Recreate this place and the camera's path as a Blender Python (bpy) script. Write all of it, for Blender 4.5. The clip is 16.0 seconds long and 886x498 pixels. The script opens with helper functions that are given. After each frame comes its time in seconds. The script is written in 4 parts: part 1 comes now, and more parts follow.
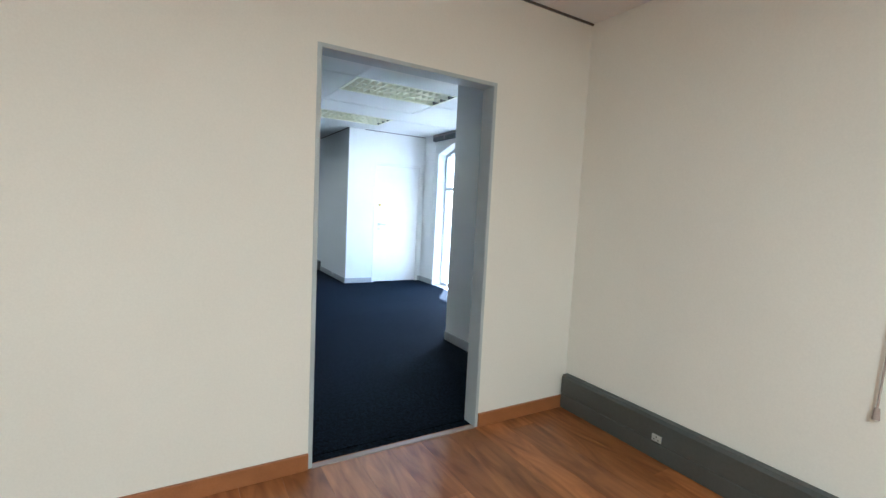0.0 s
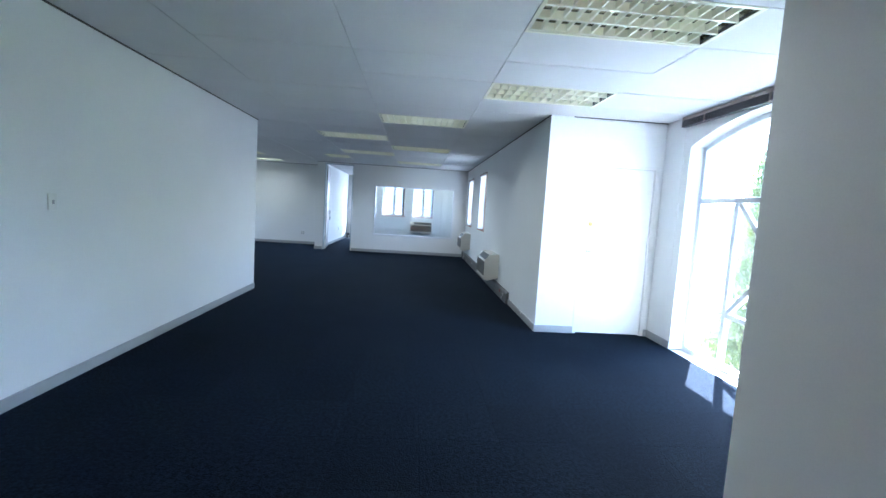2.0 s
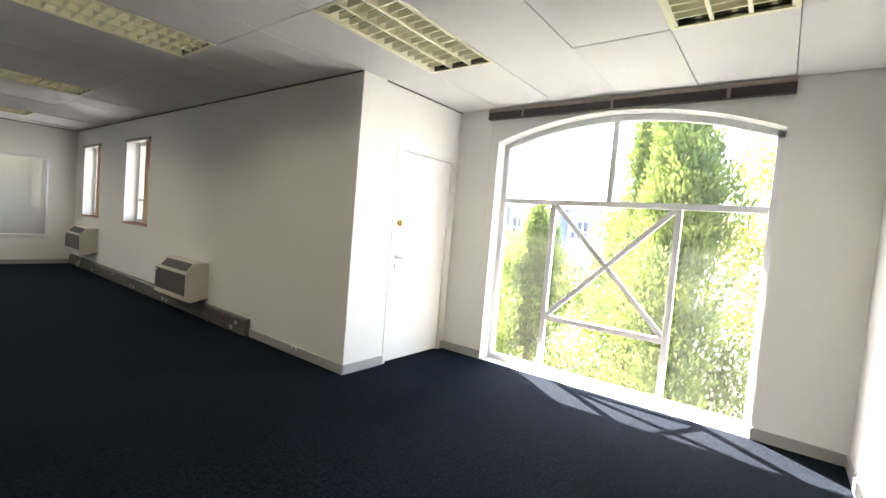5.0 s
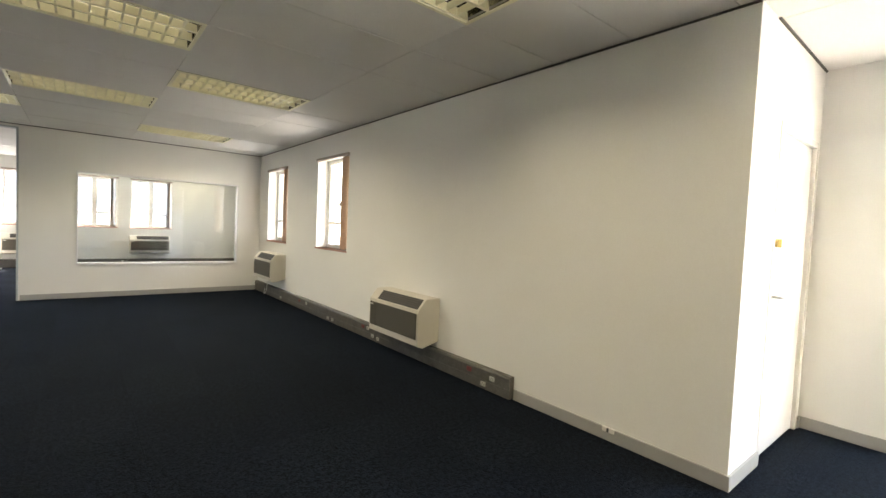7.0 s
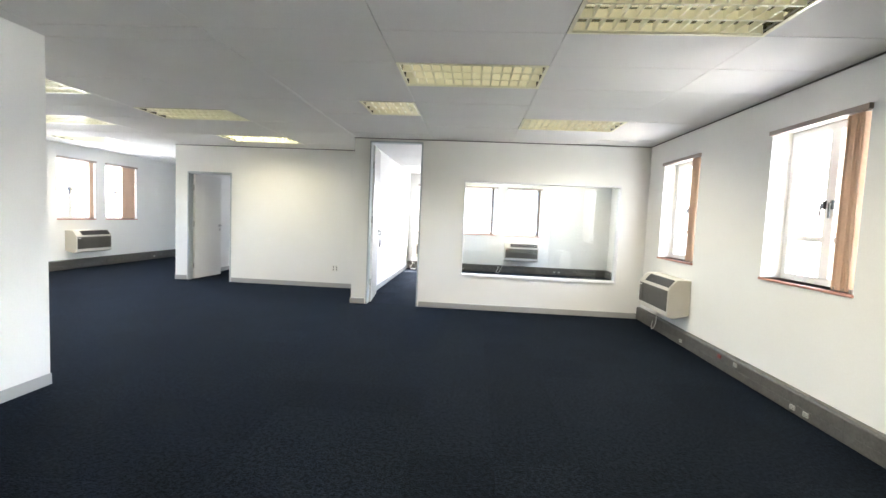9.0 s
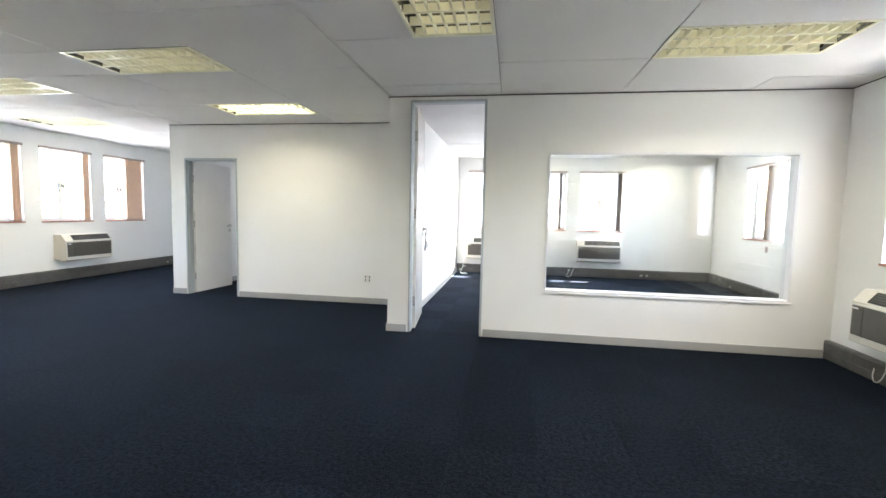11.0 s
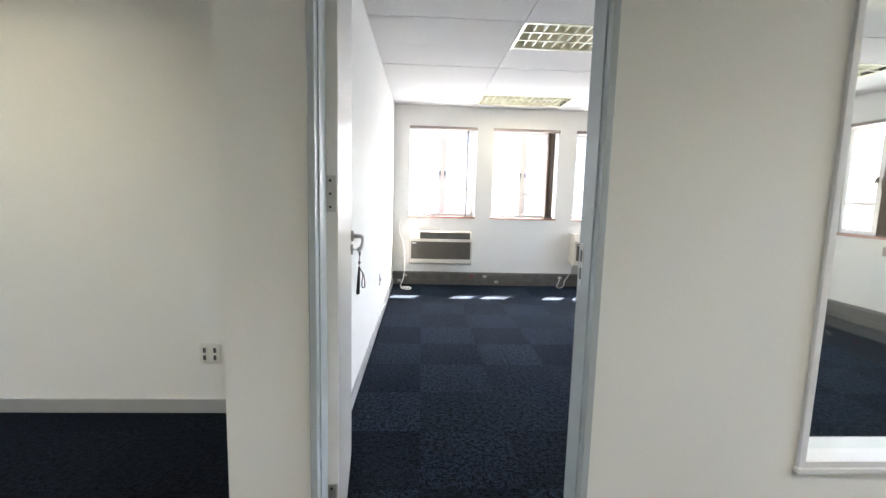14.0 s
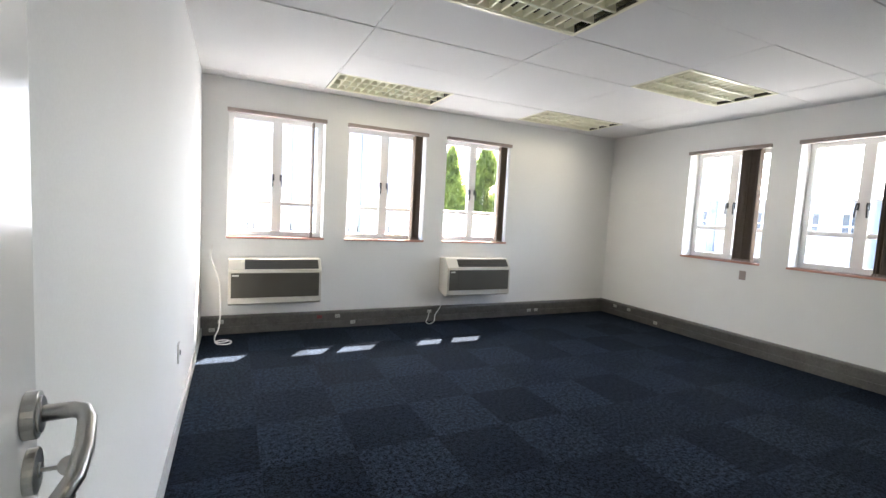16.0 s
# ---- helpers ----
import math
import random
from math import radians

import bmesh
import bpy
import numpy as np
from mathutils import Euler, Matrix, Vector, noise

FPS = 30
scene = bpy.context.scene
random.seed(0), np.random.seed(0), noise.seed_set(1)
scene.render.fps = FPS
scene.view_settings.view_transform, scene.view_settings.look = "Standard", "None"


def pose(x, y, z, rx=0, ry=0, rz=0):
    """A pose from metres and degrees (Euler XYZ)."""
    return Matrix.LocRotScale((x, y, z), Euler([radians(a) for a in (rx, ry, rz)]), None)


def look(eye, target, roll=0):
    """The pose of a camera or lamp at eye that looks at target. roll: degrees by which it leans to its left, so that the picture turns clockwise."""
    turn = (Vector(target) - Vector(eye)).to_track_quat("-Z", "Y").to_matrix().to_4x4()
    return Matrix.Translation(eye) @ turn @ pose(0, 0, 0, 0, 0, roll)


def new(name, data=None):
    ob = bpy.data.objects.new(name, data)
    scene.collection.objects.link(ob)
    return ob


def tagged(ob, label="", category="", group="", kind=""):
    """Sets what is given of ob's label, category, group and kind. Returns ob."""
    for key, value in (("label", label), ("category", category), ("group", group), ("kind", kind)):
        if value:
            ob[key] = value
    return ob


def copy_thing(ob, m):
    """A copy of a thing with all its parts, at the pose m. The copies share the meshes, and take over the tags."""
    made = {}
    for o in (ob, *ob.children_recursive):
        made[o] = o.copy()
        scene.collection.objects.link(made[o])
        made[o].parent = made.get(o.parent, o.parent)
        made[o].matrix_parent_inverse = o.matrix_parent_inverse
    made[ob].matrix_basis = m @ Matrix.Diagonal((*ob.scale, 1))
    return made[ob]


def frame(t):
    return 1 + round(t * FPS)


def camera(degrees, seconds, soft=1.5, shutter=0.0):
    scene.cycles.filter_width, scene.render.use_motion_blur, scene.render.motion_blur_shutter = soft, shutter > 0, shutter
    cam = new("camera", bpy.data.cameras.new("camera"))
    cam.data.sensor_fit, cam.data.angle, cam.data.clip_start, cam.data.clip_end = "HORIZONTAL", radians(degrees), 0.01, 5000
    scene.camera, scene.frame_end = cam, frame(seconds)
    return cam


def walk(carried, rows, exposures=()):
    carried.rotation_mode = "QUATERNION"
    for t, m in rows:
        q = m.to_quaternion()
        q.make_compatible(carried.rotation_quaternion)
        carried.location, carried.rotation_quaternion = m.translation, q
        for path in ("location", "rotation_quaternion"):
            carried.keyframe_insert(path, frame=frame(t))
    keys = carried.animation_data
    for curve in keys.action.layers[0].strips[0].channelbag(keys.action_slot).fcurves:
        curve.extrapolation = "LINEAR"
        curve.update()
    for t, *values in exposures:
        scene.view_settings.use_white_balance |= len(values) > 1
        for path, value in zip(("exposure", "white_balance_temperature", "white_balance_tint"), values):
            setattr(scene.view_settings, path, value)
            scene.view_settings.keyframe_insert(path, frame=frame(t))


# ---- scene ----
cam = camera(89.9, 16.0)
PATH = [
    (0, (0.527, 0.156, 1.346), (1.546, 1.867, 1.164), 2.9),
    (0.5, (0.82, 0.701, 1.377), (1.722, 2.479, 1.219), 2.4),
    (1, (1.119, 1.237, 1.359), (1.952, 3.048, 1.201), 3.2),
    (1.5, (1.328, 1.702, 1.411), (1.795, 3.639, 1.235), 2.9),
    (2, (1.4, 2.138, 1.416), (1.533, 4.125, 1.238), 3.6),
    (2.5, (1.305, 2.577, 1.419), (1.309, 4.569, 1.241), 3.5),
    (3, (1.134, 2.932, 1.382), (1.25, 4.922, 1.229), 4.5),
    (3.5, (0.96, 3.299, 1.394), (1.626, 5.18, 1.263), 4.1),
    (4, (0.775, 3.626, 1.395), (1.937, 5.248, 1.254), 3.0),
    (4.2, (0.685, 3.775, 1.386), (1.999, 5.276, 1.246), 3.1),
    (6.3, (0.213, 5.765, 1.32), (1.876, 6.874, 1.237), 5.3),
    (6.5, (0.243, 5.975, 1.313), (1.814, 7.21, 1.234), 5.1),
    (7, (0.214, 6.574, 1.342), (1.48, 8.12, 1.254), 2.6),
    (7.5, (0.315, 7.122, 1.344), (1.215, 8.906, 1.264), 1.2),
    (8, (0.36, 7.708, 1.396), (0.841, 9.646, 1.288), 0.7),
    (8.5, (0.323, 8.212, 1.376), (0.579, 10.192, 1.267), 1.4),
    (9, (0.309, 8.711, 1.398), (0.184, 10.703, 1.262), 2.5),
    (9.2, (0.309, 8.855, 1.408), (0.051, 10.834, 1.281), 2.2),
    (11.3, (-0.368, 11.187, 1.349), (-0.672, 13.156, 1.175), 1.2),
    (11.5, (-0.488, 11.451, 1.354), (-0.713, 13.43, 1.175), 0.9),
    (12, (-0.646, 12.056, 1.353), (-0.699, 14.046, 1.166), 1.0),
    (12.5, (-0.743, 12.639, 1.356), (-0.794, 14.629, 1.166), 0.1),
    (13, (-0.84, 13.21, 1.366), (-0.858, 15.2, 1.164), 0.3),
    (13.5, (-0.938, 13.801, 1.332), (-0.92, 15.787, 1.097), 0.8),
    (14, (-1.011, 14.368, 1.339), (-0.914, 16.351, 1.096), 1.5),
    (14.5, (-1.062, 14.87, 1.361), (-0.736, 16.829, 1.127), 2.3),
    (14.8, (-1.073, 15.151, 1.385), (-0.647, 17.091, 1.155), 2.5),
    (15, (-1.074, 15.318, 1.384), (-0.639, 17.257, 1.154), 2.7),
    (15.5, (-1.128, 15.644, 1.376), (-0.561, 17.551, 1.179), 2.9),
    (16, (-1.146, 15.884, 1.375), (-0.29, 17.684, 1.211), 3.0),
]
EXPOSURES = [(0, 4.4, 4750, 10), (0.8, 4.35, 4650, 12), (1.5, 4.7, 4400, 11), (2.3, 4.85, 5100, 13), (3.2, 4.6, 6200, 15), (4.2, 4.4, 6500, 15), (6.5, 4.4, 7100, 15), (7.0, 5.15, 7300, 15), (7.5, 5.7, 6800, 15),
             (8.4, 5.9, 6400, 15), (9.2, 5.9, 6300, 15), (12.5, 5.65, 6250, 15), (13.5, 5.5, 6400, 15), (14.5, 4.85, 6300, 15), (15.1, 4.75, 6250, 15), (16, 4.6, 6450, 15)]
walk(cam, [(t, look(eye, target, roll)) for t, eye, target, roll in PATH], EXPOSURES)

# ---- world, sun, exposure ----
SUN_AZ, SUN_EL = 36.0, 50.0  # degrees from +y towards +x, and above the horizon
world = bpy.data.worlds.new("sky")
scene.world = world
world.use_nodes = True
wn, wl = world.node_tree.nodes, world.node_tree.links
sky = wn.new("ShaderNodeTexSky")
sky.sky_type, sky.sun_disc = "NISHITA", False
sky.sun_elevation, sky.sun_rotation = radians(SUN_EL), radians(SUN_AZ)
sky.dust_density = 2.5
wn["Background"].inputs["Strength"].default_value = 0.15
wl.new(sky.outputs[0], wn["Background"].inputs["Color"])
sun = new("sun", bpy.data.lights.new("sun", "SUN"))
sun.data.energy, sun.data.angle, sun.data.color = 5.0, radians(0.55), (1.0, 0.95, 0.86)
sa, se = radians(SUN_AZ), radians(SUN_EL)
sun.matrix_world = look((40 * math.sin(sa) * math.cos(se), 40 * math.cos(sa) * math.cos(se), 40 * math.sin(se)), (0, 0, 0))


def panel_light(name, m, w, h, watts, color, spread=180.0):
    """An area lamp w by h, shining along -z of m."""
    ob = new(name, bpy.data.lights.new(name, "AREA"))
    ob.data.shape, ob.data.size, ob.data.size_y = "RECTANGLE", w, h
    ob.data.energy, ob.data.color, ob.data.spread = watts, color, radians(spread)
    ob.matrix_world = m
    return ob


SKY_TINT, LAMP_TINT = (0.93, 0.97, 1.0), (1.0, 0.93, 0.70)
OFFICE_SKY, EAST_SKY, WEST_SKY = 0.5, 0.3, 0.6  # watts a window
LAMP_WATTS, OFFICE_LAMP_WATTS, ADDED_LAMP_WATTS, SPREAD = 0.5, 0.2, 4.0, 150.0


# ---- materials ----
def mat(name, color, rough=0.6, metal=0.0, vary=0.06, scale=6.0, grain=180.0, bump=0.08, spec=0.5):
    m = bpy.data.materials.new(name)
    m.use_nodes = True
    n, l = m.node_tree.nodes, m.node_tree.links
    p = n["Principled BSDF"]
    p.inputs["Roughness"].default_value, p.inputs["Metallic"].default_value = rough, metal
    p.inputs["Specular IOR Level"].default_value = spec
    geo = n.new("ShaderNodeNewGeometry")
    big, fine = n.new("ShaderNodeTexNoise"), n.new("ShaderNodeTexNoise")
    big.inputs["Scale"].default_value, fine.inputs["Scale"].default_value = scale, grain
    big.inputs["Detail"].default_value = 5
    l.new(geo.outputs["Position"], big.inputs["Vector"])
    l.new(geo.outputs["Position"], fine.inputs["Vector"])
    add = n.new("ShaderNodeMath")
    add.operation = "ADD"
    l.new(big.outputs["Fac"], add.inputs[0])
    l.new(fine.outputs["Fac"], add.inputs[1])
    ramp = n.new("ShaderNodeMapRange")
    ramp.inputs["From Min"].default_value, ramp.inputs["From Max"].default_value = 0.6, 1.4
    ramp.inputs["To Min"].default_value, ramp.inputs["To Max"].default_value = 1 - vary, 1 + vary
    l.new(add.outputs[0], ramp.inputs["Value"])
    mul = n.new("ShaderNodeVectorMath")
    mul.operation = "SCALE"
    mul.inputs[0].default_value = color
    l.new(ramp.outputs[0], mul.inputs["Scale"])
    l.new(mul.outputs[0], p.inputs["Base Color"])
    if bump:
        b = n.new("ShaderNodeBump")
        b.inputs["Strength"].default_value, b.inputs["Distance"].default_value = bump, 0.004
        l.new(fine.outputs["Fac"], b.inputs["Height"])
        l.new(b.outputs[0], p.inputs["Normal"])
    return m


def carpet_mat(name, color, low, high, turned):
    """Loop pile; low, high: how the tiles differ in shade; turned: how far neighbours alternate."""
    m = mat(name, color, 0.97, 0, 0.95, 40.0, 100.0, 0.9, 0.05)
    for node in m.node_tree.nodes:
        if node.bl_idname == "ShaderNodeMapRange":
            node.inputs["From Min"].default_value, node.inputs["From Max"].default_value = 0.82, 1.18
    n, l = m.node_tree.nodes, m.node_tree.links
    p = n["Principled BSDF"]
    p.inputs["Sheen Weight"].default_value, p.inputs["Sheen Roughness"].default_value = 0.03, 0.5
    p.inputs["Sheen Tint"].default_value = (0.35, 0.6, 1.0, 1)
    # each half-metre tile has its own nap shade, put into its base colour
    geo = n.new("ShaderNodeNewGeometry")
    cell = n.new("ShaderNodeVectorMath")
    cell.operation = "FLOOR"
    div = n.new("ShaderNodeVectorMath")
    div.operation = "MULTIPLY_ADD"
    div.inputs[1].default_value, div.inputs[2].default_value = (2, 2, 0), (0, 0.5, 0)
    white = n.new("ShaderNodeTexWhiteNoise")
    l.new(geo.outputs["Position"], div.inputs[0])
    l.new(div.outputs[0], cell.inputs[0])
    l.new(cell.outputs[0], white.inputs["Vector"])
    r = n.new("ShaderNodeMapRange")
    r.inputs["To Min"].default_value, r.inputs["To Max"].default_value = low, high
    # neighbours are laid a quarter turn apart, so their naps mostly alternate
    check = n.new("ShaderNodeTexChecker")
    check.inputs["Scale"].default_value = 1.0
    check.inputs["Color1"].default_value, check.inputs["Color2"].default_value = (1, 1, 1, 1), (0, 0, 0, 1)
    mid = n.new("ShaderNodeVectorMath")
    mid.inputs[1].default_value = (0.5, 0.5, 0.5)
    l.new(cell.outputs[0], mid.inputs[0])
    l.new(mid.outputs[0], check.inputs["Vector"])
    both = n.new("ShaderNodeMix")
    both.inputs["Factor"].default_value = turned
    l.new(white.outputs["Value"], both.inputs["A"])
    l.new(check.outputs["Fac"], both.inputs["B"])
    l.new(both.outputs["Result"], r.inputs["Value"])
    old = p.inputs["Base Color"].links[0].from_socket
    s = n.new("ShaderNodeVectorMath")
    s.operation = "SCALE"
    l.new(old, s.inputs[0])
    l.new(r.outputs[0], s.inputs["Scale"])
    l.new(s.outputs[0], p.inputs["Base Color"])
    return m


def wood_mat():
    m = mat("laminate", (0.30, 0.115, 0.030), 0.32, 0, 0.25, 2.0, 90.0, 0.05)
    n, l = m.node_tree.nodes, m.node_tree.links
    p = n["Principled BSDF"]
    info, geo = n.new("ShaderNodeObjectInfo"), n.new("ShaderNodeNewGeometry")
    sc = n.new("ShaderNodeVectorMath")
    sc.operation = "MULTIPLY_ADD"
    sc.inputs[1].default_value = (11.0, 2.2, 1.0)
    l.new(geo.outputs["Position"], sc.inputs[0])
    comb = n.new("ShaderNodeCombineXYZ")
    shift = n.new("ShaderNodeMath")
    shift.operation = "MULTIPLY"
    shift.inputs[1].default_value = 40.0
    l.new(info.outputs["Random"], shift.inputs[0])
    l.new(shift.outputs[0], comb.inputs["Y"])
    l.new(comb.outputs[0], sc.inputs[2])
    no = n.new("ShaderNodeTexNoise")
    no.inputs["Scale"].default_value, no.inputs["Detail"].default_value, no.inputs["Distortion"].default_value = 1.0, 6, 1.5
    l.new(sc.outputs[0], no.inputs["Vector"])
    ramp = n.new("ShaderNodeValToRGB")
    e = ramp.color_ramp.elements
    e[0].position, e[0].color = 0.3, (0.16, 0.05, 0.012, 1)
    e[1].position, e[1].color = 0.75, (0.42, 0.17, 0.05, 1)
    l.new(no.outputs["Fac"], ramp.inputs[0])
    tone = n.new("ShaderNodeMapRange")
    tone.inputs["To Min"].default_value, tone.inputs["To Max"].default_value = 0.8, 1.2
    l.new(info.outputs["Random"], tone.inputs["Value"])
    s = n.new("ShaderNodeVectorMath")
    s.operation = "SCALE"
    l.new(ramp.outputs[0], s.inputs[0])
    l.new(tone.outputs[0], s.inputs["Scale"])
    l.new(s.outputs[0], p.inputs["Base Color"])
    return m


def glass_mat(name="glass", veil=0.0):
    """Clear glass, with a share of pale haze mixed in to imitate glare."""
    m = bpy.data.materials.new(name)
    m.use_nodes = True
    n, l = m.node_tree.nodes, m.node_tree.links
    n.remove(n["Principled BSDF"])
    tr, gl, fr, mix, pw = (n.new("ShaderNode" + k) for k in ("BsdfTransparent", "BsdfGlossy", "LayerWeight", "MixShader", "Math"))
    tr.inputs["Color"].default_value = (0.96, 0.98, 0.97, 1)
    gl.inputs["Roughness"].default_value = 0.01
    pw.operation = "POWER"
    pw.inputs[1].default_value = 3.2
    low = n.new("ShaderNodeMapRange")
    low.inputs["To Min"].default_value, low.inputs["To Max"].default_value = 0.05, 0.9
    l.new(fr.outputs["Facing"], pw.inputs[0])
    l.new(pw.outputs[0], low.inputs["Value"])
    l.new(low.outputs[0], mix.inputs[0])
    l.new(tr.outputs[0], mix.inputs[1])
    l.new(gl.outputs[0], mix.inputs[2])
    # pale scatter mixed into the pane stands in for glare over the view
    haze, coat = n.new("ShaderNodeBsdfTranslucent"), n.new("ShaderNodeMixShader")
    haze.inputs["Color"].default_value = (0.9, 0.88, 0.84, 1)
    coat.inputs[0].default_value = veil
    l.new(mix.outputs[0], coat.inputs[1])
    l.new(haze.outputs[0], coat.inputs[2])
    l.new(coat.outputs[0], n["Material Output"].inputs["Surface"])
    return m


def glow(name, color, strength):
    m = bpy.data.materials.new(name)
    m.use_nodes = True
    p = m.node_tree.nodes["Principled BSDF"]
    p.inputs["Base Color"].default_value = (*color, 1)
    p.inputs["Emission Color"].default_value, p.inputs["Emission Strength"].default_value = (*color, 1), strength
    return m


def leaf_mat(name, a, b):
    m = bpy.data.materials.new(name)
    m.use_nodes = True
    n, l = m.node_tree.nodes, m.node_tree.links
    p = n["Principled BSDF"]
    geo, no, ramp = n.new("ShaderNodeNewGeometry"), n.new("ShaderNodeTexNoise"), n.new("ShaderNodeValToRGB")
    no.inputs["Scale"].default_value, no.inputs["Detail"].default_value = 2.2, 6
    l.new(geo.outputs["Position"], no.inputs["Vector"])
    ramp.color_ramp.elements[0].position, ramp.color_ramp.elements[0].color = 0.35, (*a, 1)
    ramp.color_ramp.elements[1].position, ramp.color_ramp.elements[1].color = 0.65, (*b, 1)
    l.new(no.outputs["Fac"], ramp.inputs[0])
    l.new(ramp.outputs[0], p.inputs["Base Color"])
    p.inputs["Roughness"].default_value = 0.6
    t, mix = n.new("ShaderNodeBsdfTranslucent"), n.new("ShaderNodeMixShader")
    mix.inputs[0].default_value = 0.5
    l.new(ramp.outputs[0], t.inputs["Color"])
    l.new(p.outputs[0], mix.inputs[1])
    l.new(t.outputs[0], mix.inputs[2])
    l.new(mix.outputs[0], n["Material Output"].inputs["Surface"])
    return m


PLASTER = mat("wall_paint", (0.80, 0.795, 0.77), 0.7, 0, 0.035, 1.3, 120, 0.10)
PLASTER_WARM = mat("wall_paint_cream", (0.76, 0.74, 0.68), 0.7, 0, 0.04, 1.3, 120, 0.12)
TILE = mat("ceiling_board", (0.72, 0.71, 0.70), 0.9, 0, 0.06, 1.1, 140, 0.30)
SEAM = mat("ceiling_void", (0.30, 0.30, 0.30), 0.8)
SKIRT = mat("skirting_paint", (0.36, 0.36, 0.35), 0.5, 0, 0.06)
WOODTRIM = mat("wood_trim", (0.30, 0.12, 0.04), 0.4, 0, 0.2, 8)
TRUNK = mat("trunking_metal", (0.11, 0.105, 0.095), 0.45, 0.2, 0.3, 9, 60, 0.05)
TRUNK_DARK = mat("trunking_dark", (0.075, 0.08, 0.075), 0.45, 0.1, 0.12, 5, 60, 0.05)
JAMB = mat("door_frame_paint", (0.42, 0.46, 0.48), 0.4, 0, 0.05, 5)
DOOR = mat("door_paint", (0.80, 0.79, 0.76), 0.2, 0, 0.02, 2, 14, 0.06, 0.25)
FRAME = mat("window_paint", (0.86, 0.84, 0.82), 0.35, 0, 0.03)
ALU = mat("window_aluminium", (0.74, 0.74, 0.75), 0.4, 0.0, 0.05)
STEEL = mat("brushed_steel", (0.55, 0.54, 0.52), 0.3, 1.0, 0.05, 30, 300, 0.03)
BRASS = mat("brass", (0.62, 0.45, 0.15), 0.3, 1.0, 0.05)
BLACK = mat("black_plastic", (0.02, 0.02, 0.02), 0.5)
BLIND = mat("venetian_slats", (0.045, 0.04, 0.045), 0.4, 0, 0.1)
VANE = mat("blind_fabric_brown", (0.16, 0.115, 0.08), 0.85, 0, 0.12, 30)
VANE_TAN = mat("blind_fabric_tan", (0.74, 0.54, 0.40), 0.85, 0, 0.08, 30)
RAIL = mat("blind_rail", (0.33, 0.27, 0.24), 0.5)
SILL = mat("sill_tile", (0.46, 0.22, 0.16), 0.5, 0, 0.15, 12)
CASE = mat("air_con_casing", (0.60, 0.57, 0.50), 0.45, 0, 0.05, 6)
GRILLE = mat("air_con_grille", (0.10, 0.092, 0.075), 0.6, 0, 0.1, 20)
WHITE = mat("white_plastic", (0.75, 0.74, 0.70), 0.35, 0, 0.03)
SOCKET = mat("aged_socket_plastic", (0.46, 0.45, 0.41), 0.45, 0, 0.15, 40)
RED = mat("red_plastic", (0.22, 0.05, 0.045), 0.5)
HOUSING = mat("lamp_reflector", (0.24, 0.24, 0.20), 0.15, 0.9, 0.05)
LOUVRE = mat("louvre_aluminium", (0.86, 0.84, 0.66), 0.3, 0.1, 0.05)
TUBE = glow("lamp_tube", (1.0, 0.93, 0.66), 0.035)
TUBE_OFF = glow("lamp_tube_faint", (1.0, 0.95, 0.78), 0.014)
TUBE_ON = glow("lamp_tube_lit", (1.0, 0.97, 0.70), 0.38)
TUBE_ADDED = glow("added_lamp_tube", (1.0, 0.98, 0.90), 0.5)
# one carpet in two tones: the open area's is darker and more even
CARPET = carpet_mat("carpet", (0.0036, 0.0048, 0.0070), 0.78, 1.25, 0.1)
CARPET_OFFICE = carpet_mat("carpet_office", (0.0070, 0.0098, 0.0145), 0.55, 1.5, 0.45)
LAMINATE, GLASS, VEILED_GLASS = wood_mat(), glass_mat(), glass_mat("veiled_glass", 0.006)


